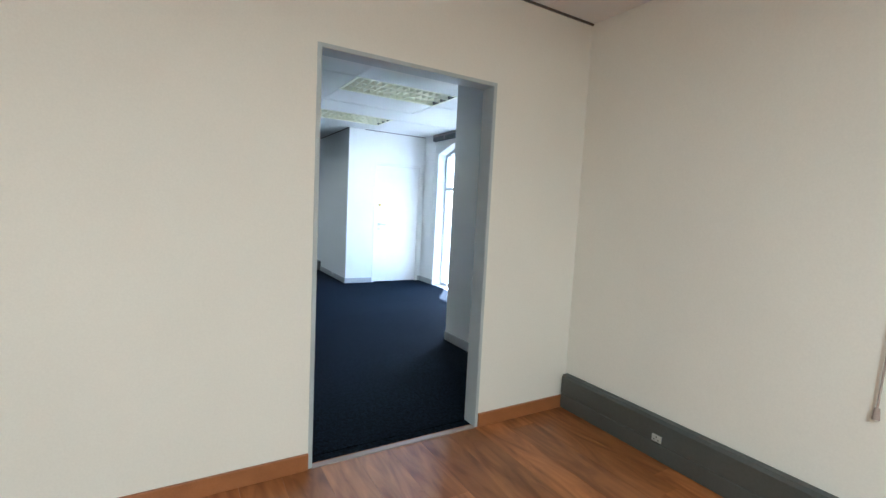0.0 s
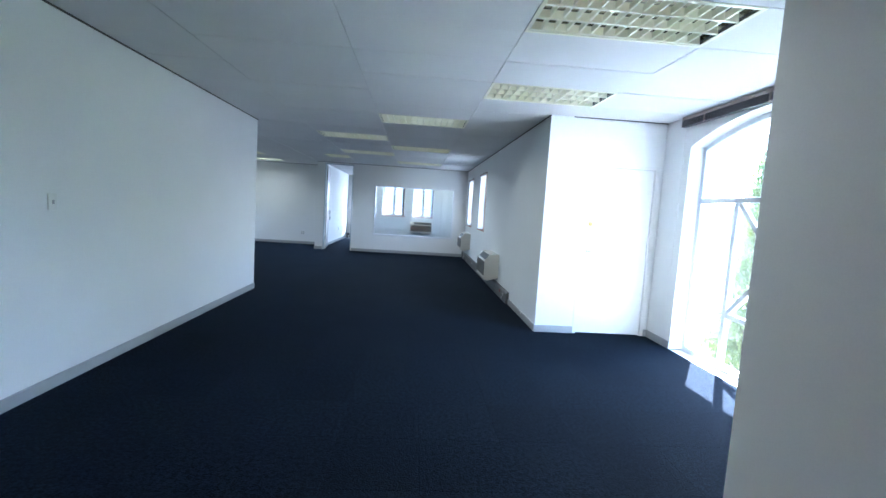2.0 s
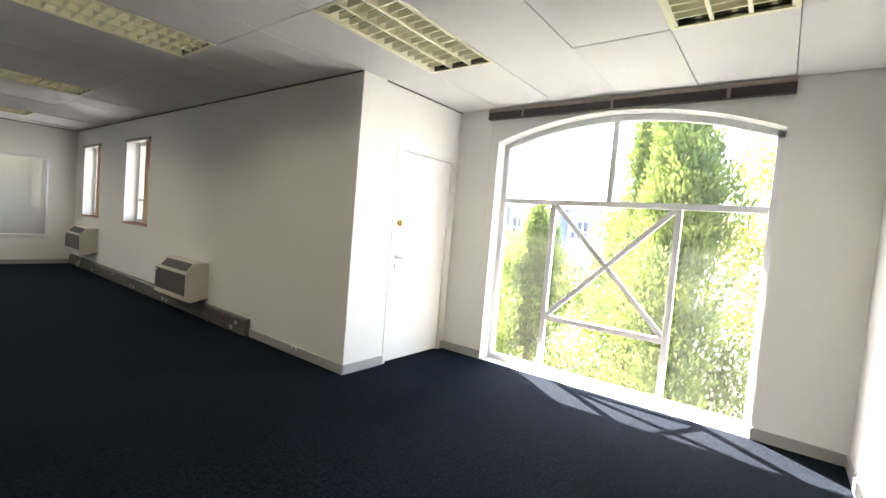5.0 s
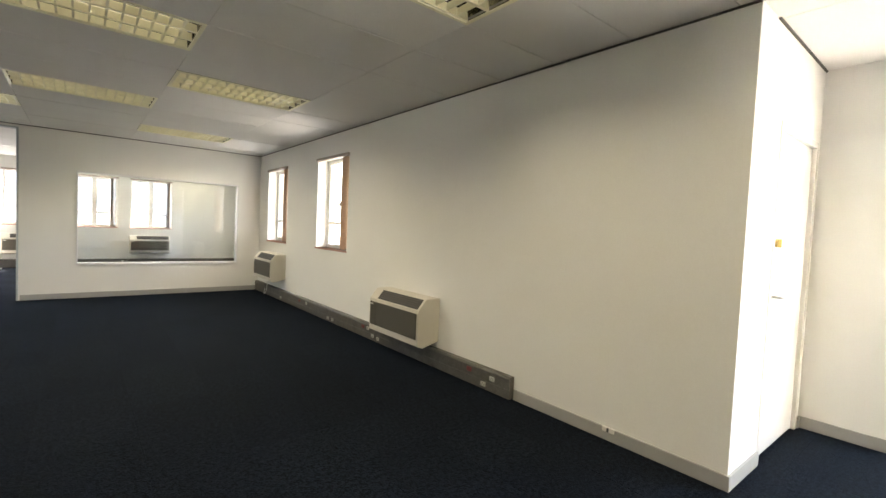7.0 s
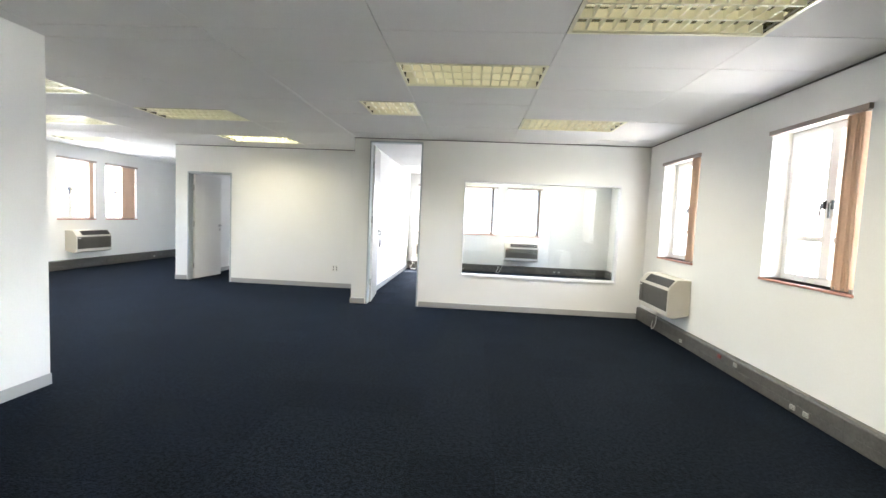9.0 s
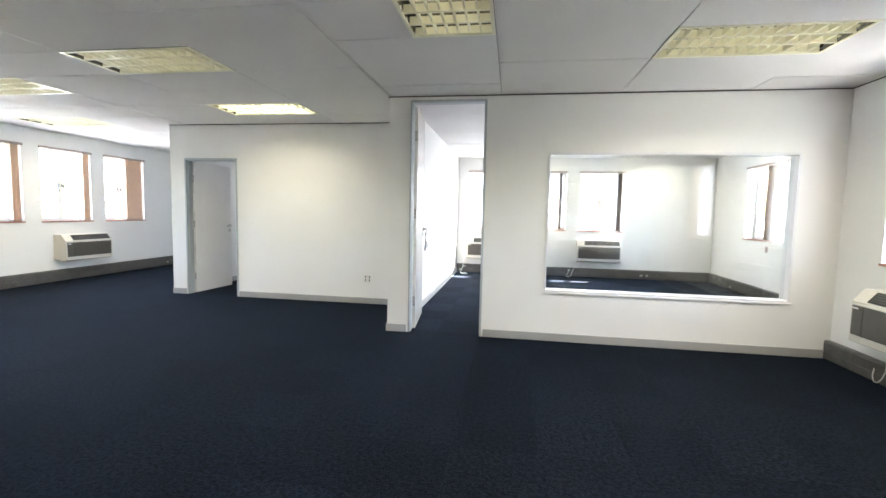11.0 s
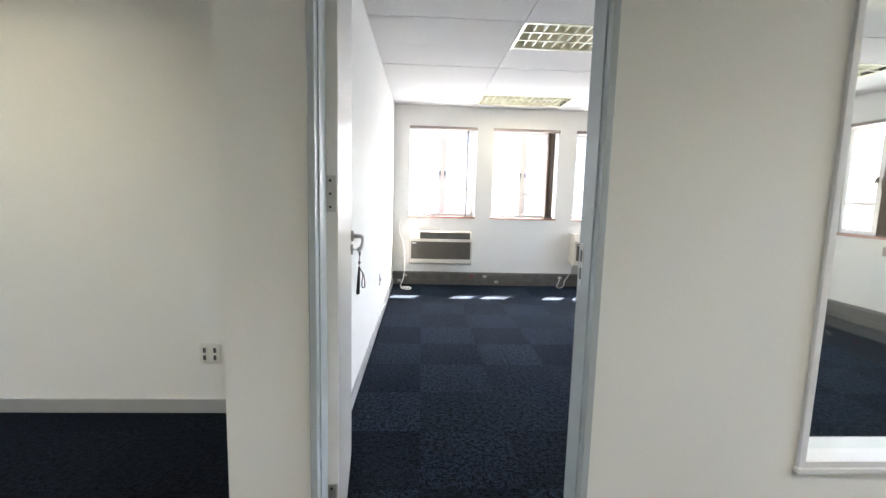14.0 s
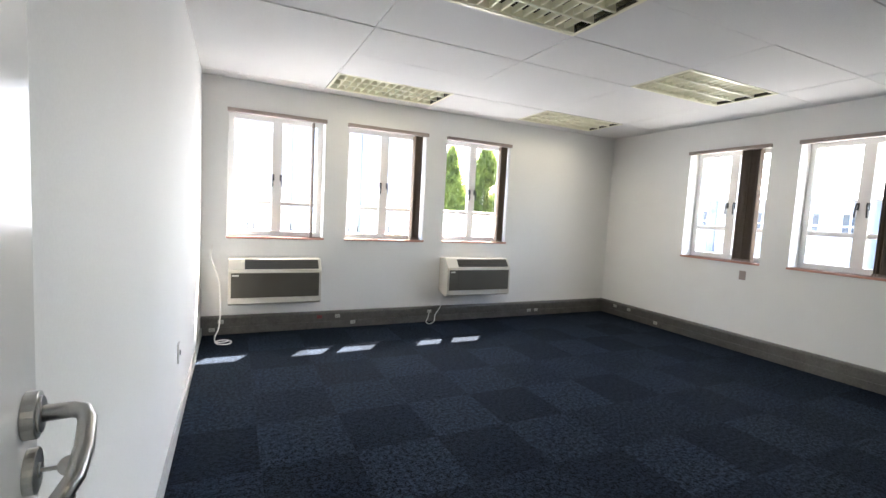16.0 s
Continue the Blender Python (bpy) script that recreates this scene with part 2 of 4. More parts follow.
# ---- building tools ----
class Maker:
    """Collects shapes into one mesh."""

    def __init__(self):
        self.bm = bmesh.new()

    def box(self, x0, x1, y0, y1, z0, z1, m=None):
        made = bmesh.ops.create_cube(self.bm, size=1)["verts"]
        mid = Matrix.LocRotScale(((x0 + x1) / 2, (y0 + y1) / 2, (z0 + z1) / 2), None, (abs(x1 - x0), abs(y1 - y0), abs(z1 - z0)))
        bmesh.ops.transform(self.bm, matrix=(m or Matrix()) @ mid, verts=made)
        return self

    def bar(self, a, b, w, d, up=(1, 0, 0)):
        """A straight bar from a to b, w wide across up, d deep along up."""
        a, b, up = Vector(a), Vector(b), Vector(up)
        ahead = (b - a).normalized()
        side = ahead.cross(up).normalized()
        up = side.cross(ahead)
        m = Matrix((ahead, side, up)).transposed().to_4x4()
        m.translation = (a + b) / 2
        return self.box(-(b - a).length / 2, (b - a).length / 2, -w / 2, w / 2, -d / 2, d / 2, m)

    def rod(self, a, b, r0, r1=None, n=10):
        a, b = Vector(a), Vector(b)
        made = bmesh.ops.create_cone(self.bm, cap_ends=True, segments=n, radius1=r0, radius2=r0 if r1 is None else r1, depth=(b - a).length)["verts"]
        m = (b - a).to_track_quat("Z", "Y").to_matrix().to_4x4()
        m.translation = (a + b) / 2
        bmesh.ops.transform(self.bm, matrix=m, verts=made)
        return self

    def prism(self, outline, lo, hi, axis="x"):
        """An outline in the other two axes, drawn out from lo to hi along axis."""
        put = {"x": lambda u, v, w: (w, u, v), "y": lambda u, v, w: (u, w, v), "z": lambda u, v, w: (u, v, w)}[axis]
        a = [self.bm.verts.new(put(u, v, lo)) for u, v in outline]
        b = [self.bm.verts.new(put(u, v, hi)) for u, v in outline]
        self.bm.faces.new(a)
        self.bm.faces.new(b)
        for i in range(len(a)):
            j = (i + 1) % len(a)
            self.bm.faces.new((a[i], a[j], b[j], b[i]))
        return self

    def out(self, name, material, parent=None, bevel=0.0, smooth=False):
        bmesh.ops.recalc_face_normals(self.bm, faces=self.bm.faces)
        me = bpy.data.meshes.new(name)
        self.bm.to_mesh(me)
        self.bm.free()
        me.materials.append(material)
        if smooth:
            for f in me.polygons:
                f.use_smooth = True
        ob = new(name, me)
        if parent:
            ob.parent = parent
        if bevel:
            b = ob.modifiers.new("bevel", "BEVEL")
            b.width, b.segments, b.limit_method = bevel, 2, "ANGLE"
        return ob


def base(name, label, category, group="", kind=""):
    return tagged(new(name), label, category, group, kind)


def wall(name, axis, face, back, lo, hi, z0, z1, holes=(), material=None, label="white painted plaster wall"):
    """A wall square to axis, between face and back, from lo to hi, with holes (lo, hi, z0, z1) through it."""
    mk = Maker()
    us = sorted({lo, hi, *[h[0] for h in holes], *[h[1] for h in holes]})
    a, b = min(face, back), max(face, back)
    for u0, u1 in zip(us, us[1:]):
        zs = [z0]
        for h in sorted([h for h in holes if h[0] <= u0 and h[1] >= u1], key=lambda h: h[2]):
            zs += [h[2], h[3]]
        zs.append(z1)
        for k in range(0, len(zs), 2):
            if zs[k + 1] - zs[k] > 1e-4:
                if axis == "x":
                    mk.box(a, b, u0, u1, zs[k], zs[k + 1])
                else:
                    mk.box(u0, u1, a, b, zs[k], zs[k + 1])
    return tagged(mk.out(name, material or PLASTER), label, "wall", kind="structure")


CEIL, TOP = 2.6, 2.9
EAST, PART, NORTH, OFFE, OFFW, WEST = 2.93, 15.60, 20.93, 4.0, -1.435, -8.1
W2, W1 = (11.90, 12.88, 1.0, 2.28), (14.12, 15.09, 1.0, 2.28)
OFN = [(-1.20, -0.24, 1.02, 2.30), (0.01, 0.97, 1.02, 2.30), (1.24, 2.17, 1.02, 2.30)]
OFE = [(18.74, 19.66, 1.0, 2.27), (17.50, 18.46, 1.0, 2.27)]
# the last three are unseen, carried on at this spacing to let light in
WW = [(17.22, 18.14, 1.06, 2.32), (18.42, 19.36, 1.06, 2.32), (16.02, 16.94, 1.06, 2.32), (14.82, 15.74, 1.06, 2.32), (13.62, 14.54, 1.06, 2.32)]
ARC_LO, ARC_HI, SPRING, RISE, WINX = 4.53, 6.88, 2.26, 0.22, 4.35

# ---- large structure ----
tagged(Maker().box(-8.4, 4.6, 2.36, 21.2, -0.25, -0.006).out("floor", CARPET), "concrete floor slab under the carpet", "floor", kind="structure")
tagged(Maker().box(-2.1, 2.95, -3.1, 2.36, -0.25, -0.006).out("floor", WOODTRIM), "concrete floor slab under the laminate", "floor", kind="structure")
wall("wall_1", "y", 2.31, 2.42, -2.1, 2.87, 0, TOP, [(1.08, 2.12, 0, 2.087)], PLASTER_WARM, "cream painted wall with an open doorway")
wall("wall_2", "x", 2.87, 3.0, -3.1, 2.42, 0, TOP, [], PLASTER_WARM, "cream painted plaster wall")
wall("wall_3", "x", -2.1, -2.2, -3.1, 2.42, 0, TOP, [], PLASTER_WARM, "cream painted plaster wall")
wall("wall_4", "y", -3.1, -3.2, -2.2, 3.0, 0, TOP, [], PLASTER_WARM, "cream painted plaster wall")
wall("wall_5", "x", -1.07, -1.2, 2.42, 9.2, 0, TOP)
wall("wall_6", "y", 9.2, 9.08, -2.87, -1.2, 0, TOP)
wall("wall_7", "x", -2.87, -3.0, 9.2, 11.85, 0, TOP)
wall("wall_8", "y", 11.85, 11.72, -8.1, -3.0, 0, TOP)
wall("wall_9", "x", WEST, WEST - 0.28, 11.72, NORTH, 0, TOP, WW)
wall("wall_10", "y", NORTH, NORTH + 0.28, -8.38, -5.42, 0, TOP)
wall("wall_11", "x", -5.42, -5.30, 17.09, NORTH, 0, TOP)
wall("wall_12", "y", 16.97, 17.09, -5.42, -1.56, 0, TOP, [(-5.177, -4.303, 0, 2.097)])
wall("wall_13", "x", -1.56, OFFW, PART, NORTH, 0, TOP)
wall("wall_14", "y", PART, PART + 0.12, OFFW, EAST, 0, TOP, [(-1.322, -0.494, 0, 2.557), (0.16, 2.535, 0.53, 2.0)])
wall("wall_15", "y", NORTH, NORTH + 0.28, -5.42, OFFE + 0.28, 0, TOP, OFN + [(-4.4, -3.4, 1.02, 2.3)])
wall("wall_16", "x", OFFE, OFFE + 0.28, PART, NORTH, 0, TOP, OFE)
wall("wall_17", "x", EAST, EAST + 0.28, 7.38, PART + 0.12, 0, TOP, [W2, W1])
wall("wall_18", "y", PART, PART + 0.12, EAST + 0.28, OFFE, 0, TOP)
wall("wall_19", "y", 7.38, 7.50, EAST + 0.28, WINX, 0, TOP, [(3.40, 4.295, 0, 2.075)])
wall("wall_20", "x", 2.89, 3.0, 2.42, 3.99, 0, TOP)
wall("wall_21", "y", 3.99, 3.88, 3.0, WINX + 0.3, 0, TOP)
wall("wall_22", "y", 7.50, 7.62, WINX, WINX + 0.3, 0, TOP)
# closet behind the locked door
wall("wall_23", "y", 9.6, 9.7, EAST + 0.28, WINX + 0.3, 0, TOP)
wall("wall_24", "x", WINX + 0.2, WINX + 0.3, 7.62, 9.6, 0, TOP)


def arc_z(y, grow=0.0):
    """Height of the segmental arch over y."""
    half = (ARC_HI - ARC_LO) / 2
    r = (half * half + RISE * RISE) / (2 * RISE)
    d = min(abs(y - (ARC_LO + ARC_HI) / 2), half)
    return SPRING + RISE - r + math.sqrt(r * r - d * d) + grow


mk = Maker()
mk.box(WINX, WINX + 0.3, 3.99, ARC_LO, 0, TOP).box(WINX, WINX + 0.3, ARC_HI, 7.5, 0, TOP)
ys = [ARC_LO + (ARC_HI - ARC_LO) * i / 28 for i in range(29)]
for a, b in zip(ys, ys[1:]):
    mk.prism([(a, arc_z(a)), (b, arc_z(b)), (b, TOP), (a, TOP)], WINX, WINX + 0.3, "x")
tagged(mk.out("wall_25", PLASTER), "white painted wall round a tall arched window", "wall", kind="structure")
tagged(Maker().box(WINX, WINX + 0.34, ARC_LO, ARC_HI, -0.2, -0.004).out("sill", WHITE), "white painted window threshold", "sill", kind="structure")

# roof with unseen eaves, their depth set to cut off the sun patches
tagged(Maker().box(-9.2, 5.30, 2.0, 21.98, TOP, TOP + 0.12).out("roof", SKIRT), "unseen roof slab with eaves that trim the sun", "roof", kind="structure")
tagged(Maker().box(-2.4, 5.30, -3.4, 2.0, TOP, TOP + 0.12).out("roof", SKIRT), "flat roof slab", "roof", kind="structure")


def ceiling(x0, x1, y0, y1, gx, gy, px, py, lights, name="ceiling"):
    """Boards laid on a grid, with gaps between them, and cells left free for the lamps."""
    mk, rnd = Maker(), random.Random(5)
    cut = lambda lo, hi, g, p: sorted({lo, hi, *[g + k * p for k in range(-40, 40) if lo + 0.02 < g + k * p < hi - 0.02]})
    xs, ys = cut(x0, x1, gx, px), cut(y0, y1, gy, py)
    for xa, xb in zip(xs, xs[1:]):
        for ya, yb in zip(ys, ys[1:]):
            mx, my = (xa + xb) / 2, (ya + yb) / 2
            cell = [l for l in lights if l[0] < xb - 0.05 and l[1] > xa + 0.05 and l[2] < my < l[3]]
            g, dz = 0.0028, rnd.uniform(-0.003, 0.002)
            if cell:
                a, b = max(xa, cell[0][0]), min(xb, cell[0][1])
                for ua, ub in ((xa, a), (b, xb)):
                    if ub - ua > 0.03:
                        mk.box(ua + g, ub - g, ya + g, yb - g, CEIL + dz, CEIL + 0.016)
            else:
                mk.box(xa + g, xb - g, ya + g, yb - g, CEIL + dz, CEIL + 0.016)
    ob = tagged(mk.out(name, TILE), "suspended ceiling of pale grey boards in a grid", "ceiling", kind="structure")
    tee = Maker()
    for x in xs[1:-1]:
        tee.box(x - 0.012, x + 0.012, y0, y1, CEIL + 0.017, CEIL + 0.03)
    tagged(tee.out("trim", SEAM), "grey ceiling grid bars", "trim", kind="structure")
    return ob


GX, PX, GY, PY = 0.845, 1.192, 11.045, 0.594


def cell(i, j, n=1.0):
    """A lamp's place in the main grid: column, row, length in cells."""
    x0, y0 = GX + i * PX, GY + j * PY
    return (x0 + (1 - n) * PX, x0 + PX, y0, y0 + PY)


MAIN_LIGHTS = [cell(1, -8), cell(1, -11), cell(0, -5), cell(-1, -2), cell(0, 0), cell(-1, 2), cell(-2, 4, 0.5), cell(0, 5),
               cell(-4, 5), cell(-4, 8), cell(-5, 3), cell(-6, 6), cell(-7, 9)]
OGX, OGY = 0.90, 18.33
OFFICE_LIGHTS = [(OGX - PX, OGX, OGY + 3 * PY, OGY + 4 * PY), (OGX + PX, OGX + 2 * PX, OGY + 3 * PY, OGY + 4 * PY),
                 (OGX + PX, OGX + 2 * PX, OGY, OGY + PY), (OGX - PX, OGX, OGY - PY, OGY)]
# unseen lamps, added behind the path's start to light the laminate room
ADDED_WOOD_LIGHTS = [(2.45 - 2 * PX, 2.45 - PX, 2.17 - 6 * PY, 2.17 - 5 * PY), (2.45 - 3 * PX, 2.45 - 2 * PX, 2.17 - 8 * PY, 2.17 - 7 * PY)]
ceiling(WEST, -1.56, 11.85, 16.97, GX, GY, PX, PY, MAIN_LIGHTS)
ceiling(WEST, -5.42, 16.97, NORTH, GX, GY, PX, PY, MAIN_LIGHTS)
ceiling(-1.56, EAST, 9.2, PART, GX, GY, PX, PY, MAIN_LIGHTS)
ceiling(-2.87, -1.56, 9.2, 11.85, GX, GY, PX, PY, MAIN_LIGHTS)
ceiling(-1.07, EAST, 7.38, 9.2, GX, GY, PX, PY, MAIN_LIGHTS)
ceiling(-1.07, WINX, 3.99, 7.38, GX, GY, PX, PY, MAIN_LIGHTS)
ceiling(-1.07, 2.89, 2.42, 3.99, GX, GY, PX, PY, MAIN_LIGHTS)
ceiling(OFFW, OFFE, PART + 0.12, NORTH, OGX, OGY, PX, PY, OFFICE_LIGHTS)
ceiling(-5.30, -1.56, 17.09, NORTH, GX, GY, PX, PY, [])
ceiling(-2.1, 2.87, -3.1, 2.31, 2.45, 2.17, PX, PY, ADDED_WOOD_LIGHTS)


def run(name, pieces, h, d, material, label, z0=0.0):
    """Skirting along walls: (axis, face, lo, hi, way into the room)."""
    mk = Maker()
    for axis, face, lo, hi, s in pieces:
        a, b = sorted((face, face + s * d))
        mk.box(a, b, lo, hi, z0, z0 + h) if axis == "x" else mk.box(lo, hi, a, b, z0, z0 + h)
    return tagged(mk.out(name, material, bevel=0.003), label, "skirting", kind="structure")


run("baseboard", [("x", -1.07, 2.42, 9.2, 1), ("y", 9.2, -2.87, -1.07, 1), ("x", -2.87, 9.215, 11.85, 1), ("x", 2.89, 2.42, 3.99, -1),
                  ("y", 3.99, 2.89, WINX, 1), ("x", WINX, 4.005, ARC_LO, -1), ("x", WINX, ARC_HI, 7.365, -1), ("y", 7.38, EAST, 3.40, -1),
                  ("y", 7.38, 4.30, WINX, -1), ("x", EAST, 7.365, 8.9, -1), ("y", PART, -0.476, 2.87, -1), ("y", PART, -1.56, -1.34, -1),
                  ("x", -1.56, PART - 0.012, 16.97, -1), ("y", 16.97, -5.42, -5.19, -1), ("y", 16.97, -4.29, -1.575, -1), ("x", -5.42, 16.97, NORTH, -1),
                  ("x", -5.30, 17.09, NORTH, 1), ("x", -1.56, 17.09, NORTH, -1),
                  ("x", OFFW, PART + 0.12, NORTH, 1), ("y", PART + 0.12, -0.476, OFFE, 1), ("y", 2.42, -1.07, 1.078, 1)],
    0.085, 0.015, SKIRT, "grey painted skirting along the walls")
run("baseboard", [("y", 2.31, -2.1, 1.078, -1), ("y", 2.31, 2.122, 2.87, -1)], 0.085, 0.016, WOODTRIM, "reddish brown wooden skirting")


EDGE_STRIP = mat("ceiling_edge_strip", (0.10, 0.09, 0.085), 0.7)
run("trim", [("y", PART, -1.56, EAST, -1), ("x", -1.56, PART, 16.97, -1), ("y", 16.97, -5.42, -1.56, -1), ("y", 7.38, 3.2, WINX, -1), ("x", EAST, 7.38, PART, -1),
             ("x", -1.07, 2.42, 9.2, 1), ("y", 9.2, -2.87, -1.07, 1), ("x", 2.89, 2.42, 3.99, -1), ("y", 2.31, -2.1, 2.87, -1)], 0.012, 0.014, EDGE_STRIP, "thin dark strip between wall and ceiling", CEIL - 0.012)


# ---- lamps ----
def louvre_lamp(x0, x1, y0, y1, tube):
    """A recessed box with tubes behind a grid of bright blades."""
    w, d = x1 - x0, y1 - y0
    root = base("ceiling_lamp", "recessed fluorescent lamp with a louvre of bright blades", "ceiling lamp", "recessed lamps in the ceiling")
    root.location = (x0, y0, CEIL)
    mk = Maker()
    mk.box(0, w, 0, d, 0.10, 0.11).box(0, 0.012, 0, d, 0, 0.10).box(w - 0.012, w, 0, d, 0, 0.10).box(0.012, w - 0.012, 0, 0.012, 0, 0.10)
    mk.box(0.012, w - 0.012, d - 0.012, d, 0, 0.10)
    mk.out("housing", HOUSING, root)
    rim = Maker()
    rim.box(0.002, w - 0.002, 0.002, 0.026, -0.006, 0).box(0.002, w - 0.002, d - 0.026, d - 0.002, -0.006, 0)
    rim.box(0.002, 0.026, 0.026, d - 0.026, -0.006, 0).box(w - 0.026, w - 0.002, 0.026, d - 0.026, -0.006, 0)
    rim.out("rim", LOUVRE, root)
    bl = Maker()
    rows = 3
    for k in range(rows + 1):
        y = 0.03 + (d - 0.06) * k / rows
        bl.prism([(y - 0.010, 0.0), (y + 0.010, 0.0), (y + 0.002, 0.055), (y - 0.002, 0.055)], 0.026, w - 0.026, "x")
    n = max(6, round(w / 0.088))
    for k in range(1, n):
        x = 0.026 + (w - 0.052) * k / n
        bl.prism([(x - 0.006, 0.006), (x + 0.006, 0.006), (x + 0.0015, 0.05), (x - 0.0015, 0.05)], 0.03, d - 0.03, "y")
    bl.out("louvre", LOUVRE, root)
    tb = Maker()
    for k in range(rows):
        y = 0.03 + (d - 0.06) * (k + 0.5) / rows
        tb.rod((0.04, y, 0.078), (w - 0.04, y, 0.078), 0.013, n=8)
    tb.out("tube", tube, root)
    return root


for l in MAIN_LIGHTS + OFFICE_LIGHTS:
    louvre_lamp(*l, TUBE_ON if l == cell(-4, 8) else TUBE_OFF if l in OFFICE_LIGHTS else TUBE)
    panel_light("lamp_light", pose((l[0] + l[1]) / 2, (l[2] + l[3]) / 2, CEIL - 0.012), l[1] - l[0] - 0.1, 0.5,
                OFFICE_LAMP_WATTS if l in OFFICE_LIGHTS else LAMP_WATTS * (l[1] - l[0]) / PX * (0.6 if l == cell(-4, 8) else 1.0), LAMP_TINT, SPREAD)
# added fixtures and panels; the laminate room's own light source is unknown
for l in ADDED_WOOD_LIGHTS:
    louvre_lamp(*l, TUBE_ADDED)
    panel_light("lamp_light", pose((l[0] + l[1]) / 2, (l[2] + l[3]) / 2, CEIL - 0.012), 1.1, 0.5, ADDED_LAMP_WATTS, (1.0, 0.93, 0.67))


# ---- windows ----
def casement(name, w, h, m, dark_stack, stack, label):
    """A pair of casements with a low bar, handles, a sill and a bunched vertical blind; it faces -y, its lower left corner at the wall face."""
    root = base(name, label, "window", "small casement windows", "structure")
    root.matrix_world = m
    y0, y1, f = 0.17, 0.22, 0.055
    fr = Maker()
    fr.box(0, f, y0, y1, 0, h).box(w - f, w, y0, y1, 0, h).box(f, w - f, y0, y1, 0, f).box(f, w - f, y0, y1, h - f, h)
    fr.box(w / 2 - 0.05, w / 2 + 0.05, y0 - 0.01, y1, f, h - f)
    fr.box(f, w / 2 - 0.05, y0 + 0.006, y1 - 0.006, 0.265 * h, 0.265 * h + 0.045).box(w / 2 + 0.05, w - f, y0 + 0.006, y1 - 0.006, 0.265 * h, 0.265 * h + 0.045)
    fr.out("frame", FRAME, root, 0.004)
    g = Maker().box(f, w - f, 0.193, 0.197, f, h - f).out("pane", GLASS, root)
    g.visible_shadow = False
    sl = Maker().box(-0.01, w + 0.01, -0.015, y0, -0.022, 0).out("sill", SILL, root, 0.004)
    hd = Maker()
    for s in (-1, 1):
        x = w / 2 + s * 0.04
        hd.box(x - 0.012, x + 0.012, y0 - 0.026, y0 - 0.010, h * 0.47, h * 0.47 + 0.07)
        hd.bar((x, y0 - 0.04, h * 0.47 + 0.05), (x + s * 0.008, y0 - 0.045, h * 0.47 - 0.07), 0.014, 0.012, (0, 1, 0))
        hd.rod((x, y0 - 0.045, h * 0.47 + 0.04), (x, y0 - 0.02, h * 0.47 + 0.04), 0.008)
    hd.out("handle", BLACK, root)
    Maker().box(-0.01, w + 0.01, -0.03, 0.02, h - 0.028, h + 0.012).out("head_rail", RAIL, root, 0.004)
    if stack:
        vanes = Maker()
        rnd = random.Random(round(w * 1000))
        a, b = stack
        n = max(2, round((b - a) / 0.013))
        for k in range(n):
            x = a + (b - a) * (k + 0.5) / n
            vanes.bar((x, 0.045, 0.01), (x, 0.045, h - 0.03), 0.0035, 0.085, (math.sin(rnd.uniform(-0.2, 0.2)), 1, 0))
        vanes.out("vane", dark_stack, root)
        Maker().box(a - 0.005, b + 0.005, 0.01, 0.08, 0.004, 0.03).out("vane_weight", RAIL, root)
    return root


for k, (a, b, z0, z1) in enumerate(OFN):
    casement("window_%d" % (k + 1), b - a, z1 - z0, pose(a, NORTH, z0), VANE, [(b - a - 0.135, b - a - 0.12), (b - a - 0.16, b - a - 0.05), (b - a - 0.14, b - a - 0.045)][k],
             "white casement window with a bunched brown vertical blind")
for k, (a, b, z0, z1) in enumerate(OFE):
    casement("window_%d" % (k + 4), b - a, z1 - z0, pose(OFFE, b, z0, 0, 0, -90), VANE, (b - a - 0.30, b - a - 0.10), "white casement window with a bunched brown vertical blind")
for k, (a, b, z0, z1) in enumerate((W2, W1)):
    casement("window_%d" % (k + 6), b - a, z1 - z0, pose(EAST, b, z0, 0, 0, -90), VANE_TAN, (b - a - 0.20, b - a - 0.04), "white casement window with a bunched tan vertical blind")
for k, (a, b, z0, z1) in enumerate(WW):
    casement("window_%d" % (k + 13), b - a, z1 - z0, pose(WEST, a, z0, 0, 0, 90), VANE_TAN, (b - a - (0.46 if k == 1 else 0.16), b - a - 0.04), "white casement window with a tan vertical blind")
casement("window_10", 1.0, 1.28, pose(-4.4, NORTH, 1.02), VANE, None, "white casement window")

# lamps added in the openings of the small windows to strengthen the sky's light
for a, b, z0, z1 in OFN + [(-4.4, -3.4, 1.02, 2.3)]:
    panel_light("sky_fill", pose((a + b) / 2, NORTH + 0.14, (z0 + z1) / 2, -90), b - a - 0.1, z1 - z0 - 0.1, OFFICE_SKY, SKY_TINT)
for x, watts, group in ((OFFE, OFFICE_SKY, OFE), (EAST, EAST_SKY, (W2, W1))):
    for a, b, z0, z1 in group:
        panel_light("sky_fill", pose(x + 0.14, (a + b) / 2, (z0 + z1) / 2, 0, 90, 0), z1 - z0 - 0.1, b - a - 0.1, watts, SKY_TINT)
for a, b, z0, z1 in WW[:2]:
    panel_light("sky_fill", pose(WEST - 0.14, (a + b) / 2, (z0 + z1) / 2, 0, -90, 0), z1 - z0 - 0.1, b - a - 0.1, WEST_SKY, SKY_TINT)

